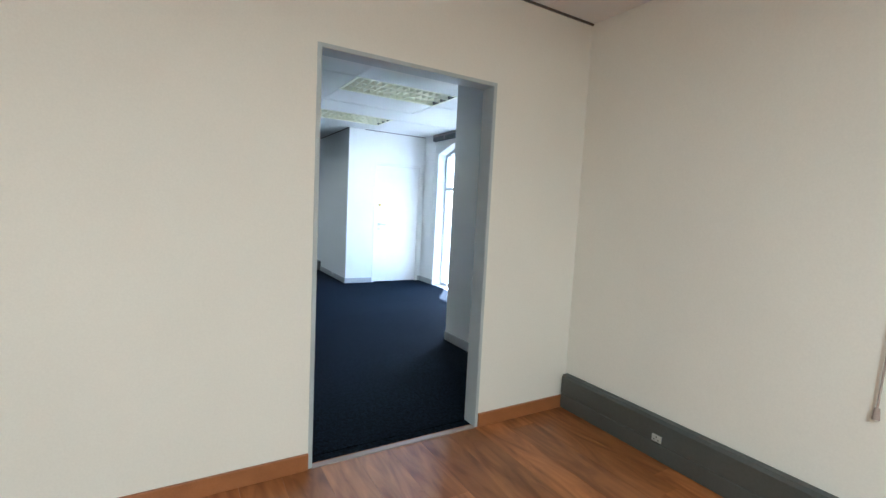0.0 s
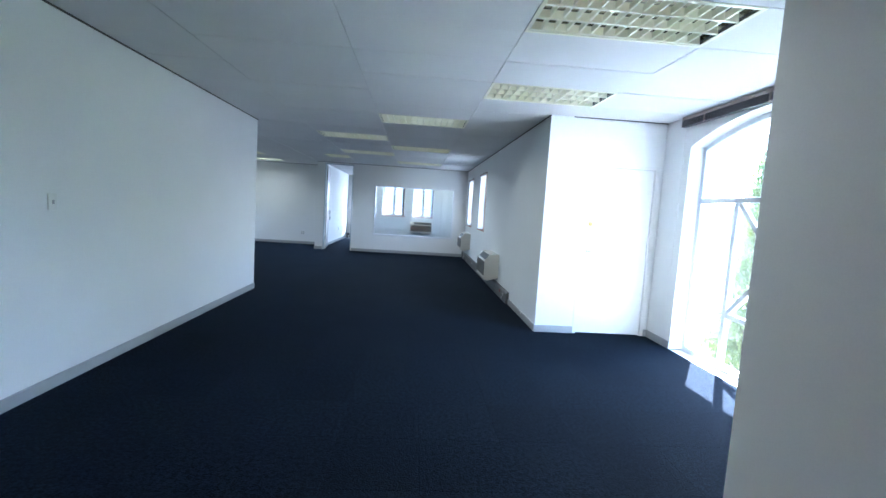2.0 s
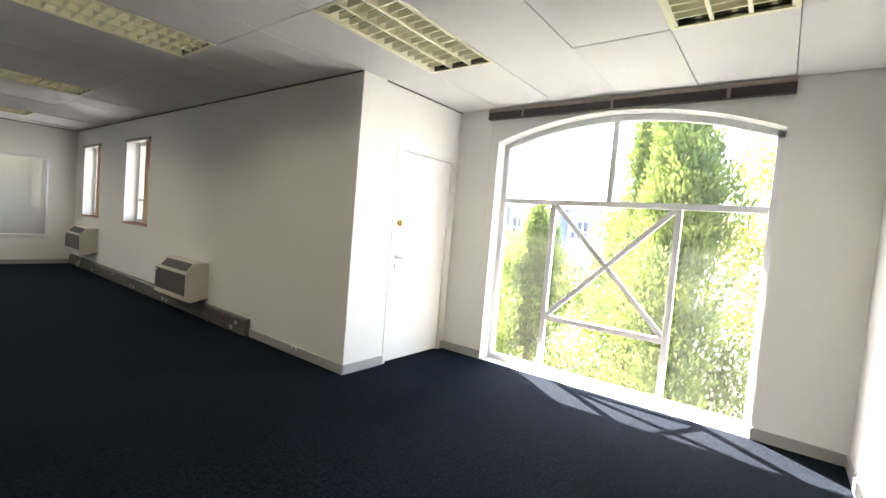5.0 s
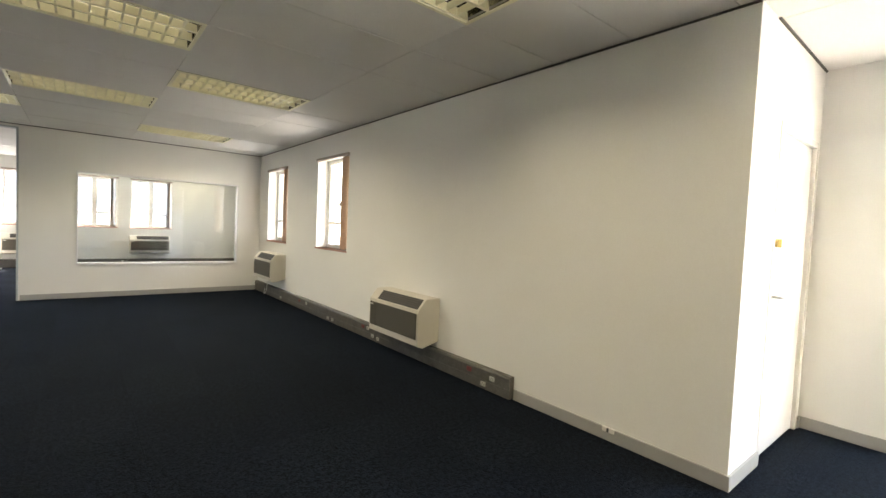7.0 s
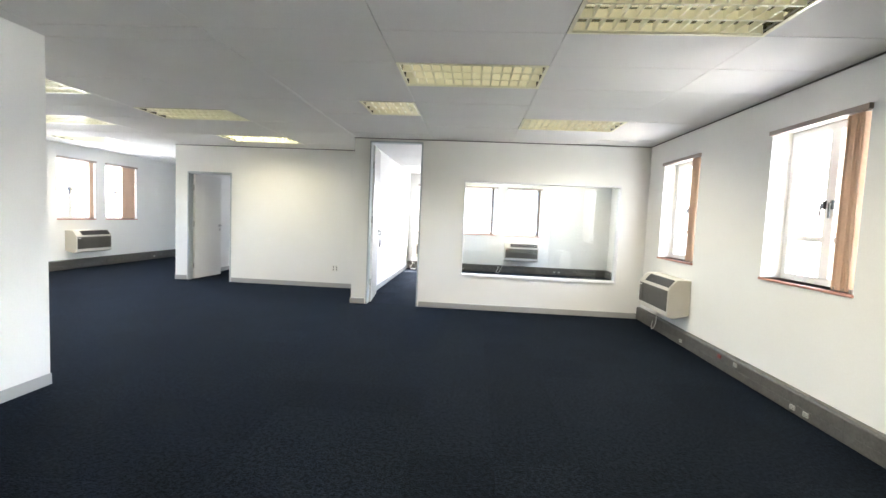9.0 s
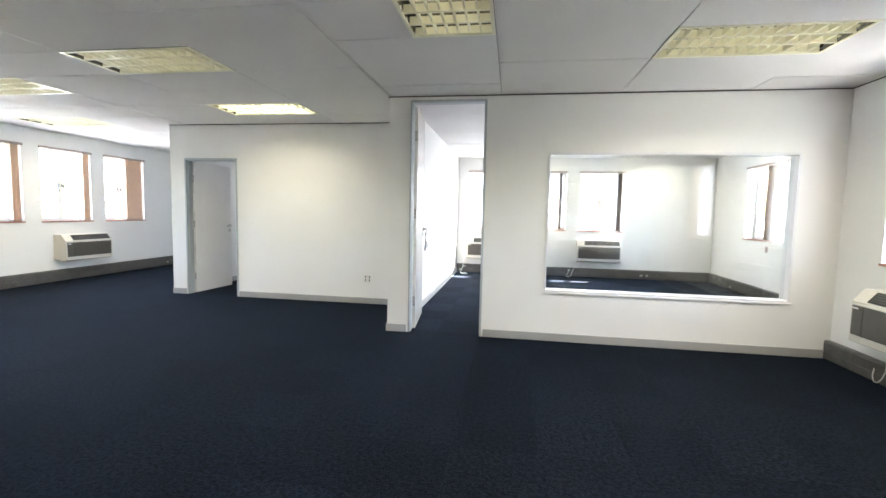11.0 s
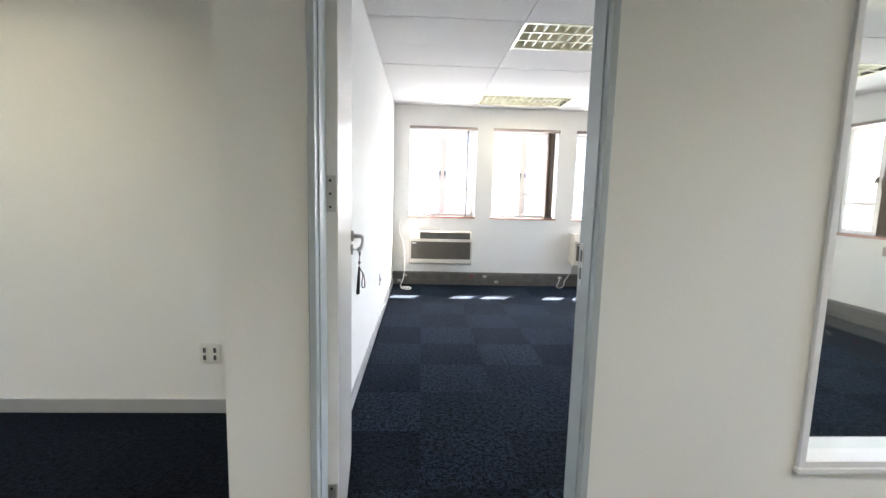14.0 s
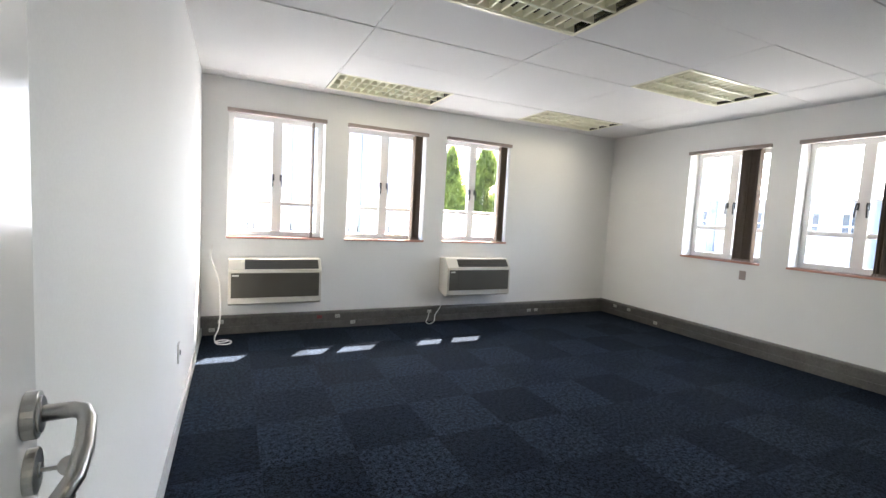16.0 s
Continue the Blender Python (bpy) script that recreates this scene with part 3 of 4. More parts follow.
# tall arched window
root = base("window_11", "tall arched window of grey-white metal bars with a crossed brace", "window", kind="structure")
FX = 4.50
mk = Maker()
mk.box(FX, FX + 0.06, ARC_LO, ARC_LO + 0.05, 0, SPRING).box(FX, FX + 0.06, ARC_HI - 0.05, ARC_HI, 0, SPRING)
mk.box(FX, FX + 0.06, ARC_LO + 0.05, ARC_HI - 0.05, 0, 0.05).box(FX - 0.004, FX + 0.06, ARC_LO + 0.05, ARC_HI - 0.05, 1.655, 1.705)
for a, b in zip(ys, ys[1:]):
    mk.prism([(a, arc_z(a)), (b, arc_z(b)), (b, arc_z(b) - 0.055), (a, arc_z(a) - 0.055)], FX, FX + 0.06, "x")
mk.box(FX + 0.003, FX + 0.057, 5.735, 5.785, 1.705, arc_z(5.76) - 0.05)
for y in (6.29, 5.18):
    mk.box(FX + 0.003, FX + 0.057, y - 0.025, y + 0.025, 0.05, 1.655)
mk.box(FX + 0.006, FX + 0.054, 5.205, 6.265, 0.515, 0.565)
mk.out("frame", ALU, root, 0.004)
mk = Maker()
mk.bar((FX + 0.03, 6.265, 0.565), (FX + 0.03, 5.205, 1.655), 0.045, 0.044).bar((FX + 0.032, 5.205, 0.565), (FX + 0.032, 6.265, 1.655), 0.045, 0.040)
mk.out("brace", ALU, root, 0.003)
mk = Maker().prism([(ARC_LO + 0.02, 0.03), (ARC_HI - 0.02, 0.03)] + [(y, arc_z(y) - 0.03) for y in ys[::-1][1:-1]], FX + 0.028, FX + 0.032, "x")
g = mk.out("pane", VEILED_GLASS, root)
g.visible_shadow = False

# venetian blind drawn up above the arched window
root = base("venetian_blind", "dark venetian blind drawn up tight under the ceiling", "blind")
Maker().box(WINX - 0.065, WINX - 0.012, 4.50, 6.99, 2.555, 2.59).out("head_rail", RAIL, root, 0.003)
mk = Maker()
for k in range(9):
    mk.box(WINX - 0.066 + 0.003 * (k % 2), WINX - 0.012, 4.50, 6.99, 2.482 + 0.008 * k, 2.487 + 0.008 * k)
mk.box(WINX - 0.055, WINX - 0.02, 4.51, 6.98, 2.484, 2.552)
mk.out("slat", BLIND, root)
for y in (4.9, 5.75, 6.6):
    Maker().box(WINX - 0.072, WINX - 0.068, y - 0.012, y + 0.012, 2.48, 2.59).out("tape", RAIL, root)
Maker().rod((WINX - 0.03, 6.955, 2.5), (WINX - 0.03, 6.96, 0.85), 0.003, n=6).out("wand", WHITE, root)


# ---- doors ----
def door_frame(name, x0, x1, y0, y1, h, material, label, w=0.04, lip=0.012, stop=0.014):
    """A metal lining round an opening in a wall square to y."""
    mk = Maker()
    for a, b in ((x0 - w, x0), (x1, x1 + w)):
        mk.box(a, b, y0 - lip, y1 + lip, 0, h + w)
    mk.box(x0, x1, y0 - lip, y1 + lip, h, h + w)
    if stop:
        mk.box(x0, x0 + stop, y0 + 0.02, y1 - 0.045, 0, h).box(x1 - stop, x1, y0 + 0.02, y1 - 0.045, 0, h).box(x0 + stop, x1 - stop, y0 + 0.02, y1 - 0.045, h - stop, h)
    return tagged(mk.out(name, material, bevel=0.003), label, "door frame", kind="structure")


def lever(root, x, y, z, s, way, metal=STEEL, droop=5.0, drop=0.085):
    """Round rose, lever and lock rose on a leaf's face y; s: side it stands out, way: where the lever points, droop: degrees it sags."""
    mk = Maker()
    mk.rod((x, y, z), (x, y + s * 0.012, z), 0.026, n=24).rod((x, y + s * 0.012, z), (x, y + s * 0.015, z), 0.020, n=24)
    mk.rod((x, y, z - drop), (x, y + s * 0.010, z - drop), 0.025, n=24).rod((x, y + s * 0.010, z - drop), (x, y + s * 0.012, z - drop), 0.008, n=12)
    mk.out("rose", metal, root, 0.0015)
    c, d = math.cos(radians(droop)), math.sin(radians(droop))
    at = lambda u, out: (x + way * u * c, y + s * out, z - u * d)
    tube_along("handle", [at(0, 0.012), at(0, 0.040), at(0.004, 0.050), at(0.016, 0.055), at(0.05, 0.056), at(0.085, 0.052), at(0.108, 0.042)], 0.0092, metal, root)


def tube_along(name, points, radius, material, parent=None, sides=12):
    """A bent round bar through the points, its ends closed."""
    bm, rings, pts = bmesh.new(), [], [Vector(p) for p in points]
    side = Vector((0.13, 0.21, 0.97))
    for k, p in enumerate(pts):
        ahead = (pts[min(k + 1, len(pts) - 1)] - pts[max(k - 1, 0)]).normalized()
        u = ahead.cross(side).normalized()
        v = ahead.cross(u)
        rings.append([bm.verts.new(p + (u * math.cos(q) + v * math.sin(q)) * radius) for q in (6.28318 * i / sides for i in range(sides))])
    for ra, rb in zip(rings, rings[1:]):
        for i in range(sides):
            bm.faces.new((ra[i], ra[(i + 1) % sides], rb[(i + 1) % sides], rb[i]))
    bm.faces.new(rings[0])
    bm.faces.new(rings[-1])
    mk = Maker()
    mk.bm.free()
    mk.bm = bm
    return mk.out(name, material, parent, smooth=True)


def leaf(name, width, height, m, label, handle_z=1.10, sides=(-1, 1), group="white doors", droop=5.0, drop=0.085):
    """A flush leaf hinged at its origin, along +x, its thickness towards -y."""
    root = base(name, label, "door", group)
    root.matrix_world = m
    Maker().box(0.003, width, -0.040, 0, 0.008, height).out("panel", DOOR, root, 0.002)
    for s in sides:
        lever(root, width - 0.047, 0.0 if s > 0 else -0.040, handle_z, s, -1, STEEL, droop, drop)
    for z in (0.13 * height, 0.53 * height, 0.875 * height):
        hinge = Maker().box(-0.0005, 0.003, -0.034, 0.0, z - 0.055, z + 0.055).rod((-0.003, 0.006, z - 0.055), (-0.003, 0.006, z + 0.055), 0.006, n=8).out("hinge", STEEL, root)
        mk = Maker()
        for dz in (-0.04, 0.0, 0.04):
            mk.rod((-0.0015, -0.017, z + dz), (0.0, -0.017, z + dz), 0.0045, n=8)
        mk.out("screw", BLACK, root)
    return root


door_frame("door_frame_1", 1.10, 2.10, 2.31, 2.42, 2.065, JAMB, "grey-blue painted metal door frame", 0.022, 0.004, 0)
door_frame("door_frame_2", -1.30, -0.516, PART, PART + 0.12, 2.535, JAMB, "grey painted metal door frame reaching the ceiling", 0.021, 0.012, 0.005)
door_frame("door_frame_3", -5.15, -4.33, 16.97, 17.09, 2.07, JAMB, "grey painted metal door frame", 0.026)
door_frame("door_frame_4", 3.44, 4.255, 7.38, 7.50, 2.035, DOOR, "white painted door frame", 0.04, 0.006)
tagged(Maker().box(1.10, 2.10, 2.30, 2.335, -0.006, 0.006).out("trim", RAIL, bevel=0.003), "metal strip between laminate and carpet", "trim", kind="structure")
office_door = leaf("door_1", 0.80, 2.515, pose(-1.308, 15.738, 0, 0, 0, 96), "white gloss door standing open with a sagging steel lever", 1.132, (-1,), droop=30.0, drop=0.064)
leaf("door_2", 0.80, 2.05, pose(-5.145, 17.085, 0, 0, 0, 85), "white door standing open with a steel lever", 1.05)
root = base("door_3", "closed white flush door with a brass lock and steel lever", "door", "white doors")
root.location = (3.44, 7.40, 0)
Maker().box(0.004, 0.811, 0, 0.04, 0.008, 2.03).out("panel", DOOR, root, 0.002)
lever(root, 0.075, 0, 1.02, -1, 1)
mk = Maker().rod((0.075, 0, 1.35), (0.075, -0.02, 1.35), 0.026, n=20).box(0.068, 0.082, -0.04, -0.015, 1.325, 1.375)
mk.out("lock", BRASS, root)

# strike plate on the office door frame
strike = base("strike_plate", "steel strike plate on the grey door frame", "strike plate")
Maker().box(-0.5185, -0.516, 15.690, 15.714, 1.07, 1.20).out("plate", STEEL, strike)
for z in (1.09, 1.145):
    Maker().box(-0.5195, -0.5185, 15.696, 15.708, z, z + 0.036).out("slot", BLACK, strike)

# key with lanyard, hanging from the lock
kx, ky, kz = -1.312, 16.492, 1.068
root = base("key_lanyard", "key with a black cord lanyard hanging from the lock", "key")
Maker().rod((-1.347, ky - 0.001, kz), (kx - 0.008, ky, kz), 0.0025, n=8).rod((kx + 0.003, ky - 0.0015, kz), (kx + 0.003, ky + 0.0015, kz), 0.012, n=16).out("key", STEEL, root)
Maker().rod((kx + 0.006, ky, kz - 0.012), (kx + 0.006, ky, kz - 0.03), 0.006, 0.004, 8).out("clip", BLACK, root)
Maker().rod((kx + 0.004, ky, kz - 0.058), (kx + 0.005, ky, kz - 0.068), 0.006, 0.006, 8).out("bead", BLACK, root)


def cord(name, points, r, material, parent=None):
    cu = bpy.data.curves.new(name, "CURVE")
    cu.dimensions, cu.bevel_depth, cu.bevel_resolution, cu.resolution_u = "3D", r, 2, 6
    sp = cu.splines.new("BEZIER")
    sp.bezier_points.add(len(points) - 1)
    for bp, p in zip(sp.bezier_points, points):
        bp.co, bp.handle_left_type, bp.handle_right_type = p, "AUTO", "AUTO"
    cu.materials.append(material)
    ob = new(name, cu)
    if parent:
        ob.parent = parent
    return ob


cord("cord", [(kx + 0.006, ky, kz - 0.02), (kx + 0.004, ky, kz - 0.06), (kx + 0.006, ky, kz - 0.09), (kx + 0.022, ky, kz - 0.115), (kx + 0.030, ky, kz - 0.16),
              (kx + 0.024, ky, kz - 0.186), (kx + 0.017, ky, kz - 0.165), (kx + 0.021, ky, kz - 0.12), (kx + 0.008, ky, kz - 0.092)], 0.0023, BLACK, root)
mk = Maker()
for k in range(7):
    mk.rod((kx + 0.004 + 0.001 * (k - 3), ky + 0.002 * (k % 3), kz - 0.085), (kx - 0.002 + 0.0022 * (k - 3), ky + 0.003 * (k % 3), kz - 0.215 - 0.006 * (k % 2)), 0.0022, n=6)
mk.out("tassel", BLACK, root)

# inner window of the partition
root = base("window_12", "large fixed inner window with a thin aluminium frame", "window", kind="structure")
mk = Maker()
gx0, gx1, gz0, gz1 = 0.16, 2.535, 0.53, 2.0
mk.box(gx0, gx0 + 0.022, PART - 0.012, PART + 0.132, gz0, gz1).box(gx1 - 0.022, gx1, PART - 0.012, PART + 0.132, gz0, gz1)
mk.box(gx0 + 0.022, gx1 - 0.022, PART - 0.012, PART + 0.132, gz0, gz0 + 0.024).box(gx0 + 0.022, gx1 - 0.022, PART - 0.012, PART + 0.132, gz1 - 0.024, gz1)
mk.box(gx0 - 0.008, gx1 + 0.008, PART - 0.02, PART - 0.002, gz0 - 0.012, gz0 + 0.004)
mk.out("frame", ALU, root, 0.002)
g = Maker().box(gx0 + 0.02, gx1 - 0.02, PART + 0.056, PART + 0.062, gz0 + 0.02, gz1 - 0.02).out("pane", GLASS, root)
g.visible_shadow = False


# ---- air conditioners ----
def air_con():
    root = base("air_conditioner", "beige wall air conditioner with a brown-grey front grille", "air conditioner", "wall air conditioners")
    W = 0.90
    Maker().prism([(0, 0.05), (-0.19, 0.0), (-0.255, 0.025), (-0.255, 0.345), (-0.25, 0.355), (-0.255, 0.362), (-0.165, 0.47), (0, 0.47)], -W / 2, W / 2, "x").out("casing", CASE, root, 0.006)
    Maker().box(-W / 2 + 0.025, W / 2 - 0.025, -0.262, -0.2555, 0.085, 0.335).out("grille_backing", GRILLE, root, 0.002)
    mk = Maker()
    for k in range(17):
        z = 0.097 + 0.0142 * k
        mk.box(-W / 2 + 0.03, W / 2 - 0.03, -0.268, -0.262, z, z + 0.006)
    for x in (-W / 2 + 0.14,):
        mk.box(x, x + 0.006, -0.2695, -0.262, 0.085, 0.335)
    mk.out("front_grille", GRILLE, root)
    t = pose(0, -0.21, 0.416, 50.2)
    Maker().box(-W / 2 + 0.15, W / 2 - 0.03, -0.056, 0.056, 0.001, 0.004, t).out("outlet", BLACK, root)
    mk = Maker()
    for k in range(4):
        v = -0.036 + 0.0235 * k
        mk.box(-W / 2 + 0.15, W / 2 - 0.03, v, v + 0.0035, 0.004, 0.007, t)
    mk.out("outlet_slat", GRILLE, root)
    Maker().box(-W / 2 + 0.035, -W / 2 + 0.095, -0.270, -0.266, 0.305, 0.318).out("badge", WHITE, root)
    return root


ac = air_con()
ac.matrix_world = pose(EAST, 10.35, 0.20, 0, 0, -90)
copy_thing(ac, pose(EAST, 14.55, 0.32, 0, 0, -90))
copy_thing(ac, pose(-0.735, NORTH, 0.335))
copy_thing(ac, pose(1.665, NORTH, 0.345))
copy_thing(ac, pose(WEST, 17.83, 0.35, 0, 0, 90))


# ---- trunking, sockets, switches ----
def trunking(m, length, h, material, label, ends=()):
    """Wall trunking facing -y, from the origin along +x."""
    root = base("cable_trunking", label, "trunking", "wall trunking")
    root.matrix_world = m
    mk = Maker()
    mk.prism([(0, 0), (-0.052, 0), (-0.055, 0.004), (-0.055, h * 0.40), (-0.050, h * 0.41), (-0.050, h * 0.43), (-0.055, h * 0.44), (-0.055, h - 0.02), (-0.045, h), (0, h)], 0, length, "x")
    mk.out("channel", material, root, 0.0015)
    x = 1.9
    while x < length - 0.2:
        Maker().box(x, x + 0.012, -0.0575, -0.055, 0.004, h - 0.02).out("lid_joint", material, root)
        x += 1.9
    return root


def outlet(m, kind="white"):
    root = base("socket_outlet", "%s plastic socket in the wall trunking" % kind, "socket", "trunking sockets")
    root.matrix_world = m
    Maker().box(-0.028, 0.028, -0.010, 0, -0.019, 0.019).out("plate", RED if kind == "red" else SOCKET, root, 0.003)
    mk = Maker()
    for dx, dz in ((-0.012, -0.006), (0.012, -0.006), (0, 0.009)):
        mk.rod((dx, -0.0108, dz), (dx, -0.008, dz), 0.004, n=8)
    mk.out("pin_hole", BLACK, root)
    return root


TD = 0.055
trunking(pose(EAST, PART, 0.004, 0, 0, -90), PART - 8.91, 0.18, TRUNK, "grey metal cable trunking along the wall")
trunking(pose(OFFW + 0.001, NORTH, 0.004), OFFE - OFFW - 0.06, 0.19, TRUNK, "grey metal cable trunking along the wall")
trunking(pose(OFFE, NORTH, 0.004, 0, 0, -90), NORTH - PART - 0.2, 0.19, TRUNK, "grey metal cable trunking along the wall")
trunking(pose(WEST, 11.9, 0.004, 0, 0, 90), NORTH - 11.95, 0.2, TRUNK, "grey metal cable trunking along the wall")
trunking(pose(2.87, 2.29, 0.004, 0, 0, -90), 5.0, 0.235, TRUNK_DARK, "dark grey metal cable trunking along the wall")
for y, z, k in ((9.20, 0.05, "white"), (9.10, 0.12, "white"), (9.38, 0.13, "red"), (11.05, 0.06, "white"), (11.28, 0.13, "red"), (11.16, 0.13, "white"),
                (12.26, 0.05, "white"), (12.12, 0.05, "white"), (13.03, 0.13, "white"), (14.13, 0.06, "white"), (13.3, 0.13, "red"), (10.93, 0.05, "white")):
    outlet(pose(EAST - TD, y, z, 0, 0, -90), k)
for x, z, k in ((-1.33, 0.06, "white"), (-0.26, 0.14, "red"), (-0.06, 0.14, "white"), (0.12, 0.06, "white"), (1.08, 0.14, "white"), (2.6, 0.08, "white"), (2.72, 0.08, "white"), (-1.25, 0.14, "white")):
    outlet(pose(x, NORTH - TD, z), k)
for y, z, k in ((20.6, 0.14, "white"), (20.35, 0.14, "white"), (19.9, 0.06, "white")):
    outlet(pose(OFFE - TD, y, z, 0, 0, -90), k)
outlet(pose(WEST + TD, 19.9, 0.08, 0, 0, 90))
outlet(pose(2.87 - TD, 1.56, 0.13, 0, 0, -90))


def plate(m, w, h, label, bits, name="light_switch"):
    root = base(name, label, name.replace("_", " "))
    root.matrix_world = m
    Maker().box(-w / 2, w / 2, -0.010, 0, -h / 2, h / 2).out("plate", WHITE, root, 0.003)
    for x, z in bits:
        Maker().box(x - 0.007, x + 0.007, -0.015, -0.010, z - 0.014, z + 0.014).out("rocker", SKIRT if name == "light_switch" else TRUNK_DARK, root)
    return root


plate(pose(-1.07, 5.33, 1.30, 0, 0, 90), 0.072, 0.115, "white light switch plate on the wall", [(0, 0)])
plate(pose(-2.25, 16.97, 0.37), 0.12, 0.12, "white double socket on the wall", [(-0.03, 0.02), (0.03, 0.02), (-0.03, -0.025), (0.03, -0.025)], "wall_socket")
plate(pose(OFFW, 18.88, 0.46, 0, 0, 90), 0.075, 0.12, "white socket plate with a dark insert", [(0, 0)], "wall_socket")
plate(pose(EAST - 0.014, 8.07, 0.075, 0, 0, -90), 0.085, 0.032, "small yellowed cable box on the skirting", [(0, 0)], "cable_box")
tagged(Maker().box(OFFE - 0.004, OFFE, 18.86, 18.93, 0.80, 0.90).out("wall_tag", RAIL), "grey paper tag on the wall under the window", "tag")

# loose white cables
c = cord("cable", [(-1.33, 20.90, 0.93), (-1.345, 20.87, 0.82), (-1.27, 20.80, 0.60), (-1.25, 20.70, 0.40), (-1.26, 20.62, 0.15), (-1.29, 20.55, 0.03), (-1.22, 20.50, 0.012), (-1.15, 20.55, 0.012), (-1.2, 20.62, 0.02), (-1.29, 20.58, 0.018), (-1.24, 20.53, 0.024), (-1.17, 20.58, 0.02)], 0.006, WHITE)
tagged(c, "loose white cable coiled on the carpet", "cable", "loose cables")
c = cord("cable", [(1.08, 20.86, 0.15), (1.05, 20.84, 0.06), (1.02, 20.80, 0.014), (1.10, 20.78, 0.02), (1.14, 20.82, 0.10), (1.2, 20.80, 0.22), (1.25, 20.86, 0.36)], 0.005, WHITE)
tagged(c, "loose white cable under the air conditioner", "cable", "loose cables")
c = cord("cable", [(2.88, 14.98, 0.12), (2.85, 14.95, 0.05), (2.84, 14.9, 0.02), (2.86, 14.86, 0.08), (2.86, 14.84, 0.30)], 0.005, WHITE)
tagged(c, "loose white cable under the air conditioner", "cable", "loose cables")
c = cord("blind_cord", [(2.85, 0.70, 1.05), (2.85, 0.705, 0.85), (2.85, 0.71, 0.66)], 0.004, RAIL)
tagged(c, "thin pull cord hanging along the wall", "cord")
tagged(Maker().rod((2.85, 0.71, 0.66), (2.85, 0.71, 0.615), 0.009, 0.013).out("cord_weight", RAIL), "small plastic weight on a pull cord", "cord")

# ---- outside ----
GROUND = -3.3
tagged(Maker().box(-900, 900, -900, 900, GROUND - 0.2, GROUND).out("ground", mat("paving", (0.20, 0.19, 0.17), 0.85, 0, 0.15, 0.7, 20, 0.2)), "pale paved ground far below", "ground", kind="structure")
tagged(Maker().box(-8.38, 4.64, 2.0, 21.2, GROUND, -0.251).out("wall_26", PLASTER), "plastered lower storey", "wall", kind="structure")
WALLW = mat("facade_paint", (0.20, 0.205, 0.22), 0.8, 0, 0.06, 0.6)
WALLG = mat("facade_band", (0.10, 0.12, 0.16), 0.8, 0, 0.06, 0.6)
DARKG = mat("facade_glass", (0.05, 0.06, 0.08), 0.12)
ROOFM = mat("roof_sheet", (0.36, 0.36, 0.38), 0.6, 0, 0.1, 2)
BRICKC = mat("vent_brick", (0.38, 0.18, 0.12), 0.8, 0, 0.15, 10)


def building(name, m, length, depth, height, storeys, pitch, label, win=(1.5, 1.3), lift=0.34, band=None):
    """A block whose front faces -y, with real window openings set into it."""
    root = base(name, label, "building", "neighbouring buildings")
    root.matrix_world = m
    front, n, sh = Maker(), int(length // pitch), height / storeys
    fr, gl = Maker(), Maker()
    for s in range(storeys):
        z0, z1 = s * sh, (s + 1) * sh
        wz0, wz1 = z0 + sh * lift, z0 + sh * lift + win[1]
        front.box(0, length, 0, 0.25, z0, wz0).box(0, length, 0, 0.25, wz1, z1)
        edge = 0.0
        for k in range(n):
            a = (k + 0.5) * pitch - win[0] / 2
            front.box(edge, a, 0, 0.25, wz0, wz1)
            edge = a + win[0]
            gl.box(a, edge, 0.16, 0.18, wz0, wz1)
            for q in range(4):
                u = a + (win[0] - 0.07) * q / 3
                fr.box(u, u + 0.07, 0.10, 0.16, wz0, wz1)
            fr.box(a, edge, 0.09, 0.10, wz0 + win[1] * 0.4, wz0 + win[1] * 0.4 + 0.06).box(a - 0.05, edge + 0.05, -0.06, 0.1, wz0 - 0.08, wz0)
        front.box(edge, length, 0, 0.25, wz0, wz1)
    front.box(0, length, 0.25, depth, 0, height)
    front.out("wall", WALLW, root)
    bands = Maker()
    for k in range(1, n, 2):
        bands.box(k * pitch - 0.3, k * pitch + 0.3, -0.12, -0.003, 0, height)
    if n > 1:
        bands.out("pilaster", band or WALLG, root)
    fr.out("window_frame", FRAME, root)
    gl.out("window_pane", DARKG, root)
    Maker().prism([(-0.5, height), (depth + 0.5, height), (depth / 2, height + depth * 0.16)], -0.5, length + 0.5, "x").out("roof", ROOFM, root)
    return root


building("office_block", pose(34, 47, GROUND, 0, 0, -90), 36, 9, 6.8, 2, 2.6, "white two-storey office block with rows of windows")
building("office_block", pose(-9, 27.5, GROUND), 12.9, 8, 8.6, 2, 0.86, "white neighbouring building with small windows", (0.45, 0.4), 0.885, WALLW)
# brick vents high in the neighbour's wall
for x in (-1.22, -0.82):
    vent = base("vent", "terracotta vent high in the white neighbouring wall", "vent", "wall vents")
    Maker().box(x, x + 0.3, 27.44, 27.497, 2.70, 2.90).out("surround", BRICKC, vent, 0.01)
    mk = Maker()
    for k in range(4):
        mk.box(x + 0.03, x + 0.27, 27.425, 27.44, 2.725 + 0.042 * k, 2.745 + 0.042 * k)
    mk.out("slat", BRICKC, vent)
# carport roof
root = base("carport", "pale sheet-roofed carport in the yard", "carport")
Maker().prism([(26.5, 0.65), (32.0, 1.35), (32.0, 1.45), (26.5, 0.75)], 3.0, 14.0, "x").out("roof", ROOFM, root)
mk = Maker()
for x in (3.3, 8.5, 13.7):
    for y, h in ((26.7, 0.66), (31.7, 1.30)):
        mk.rod((x, y, GROUND), (x, y, h), 0.06)
mk.out("post", ALU, root)
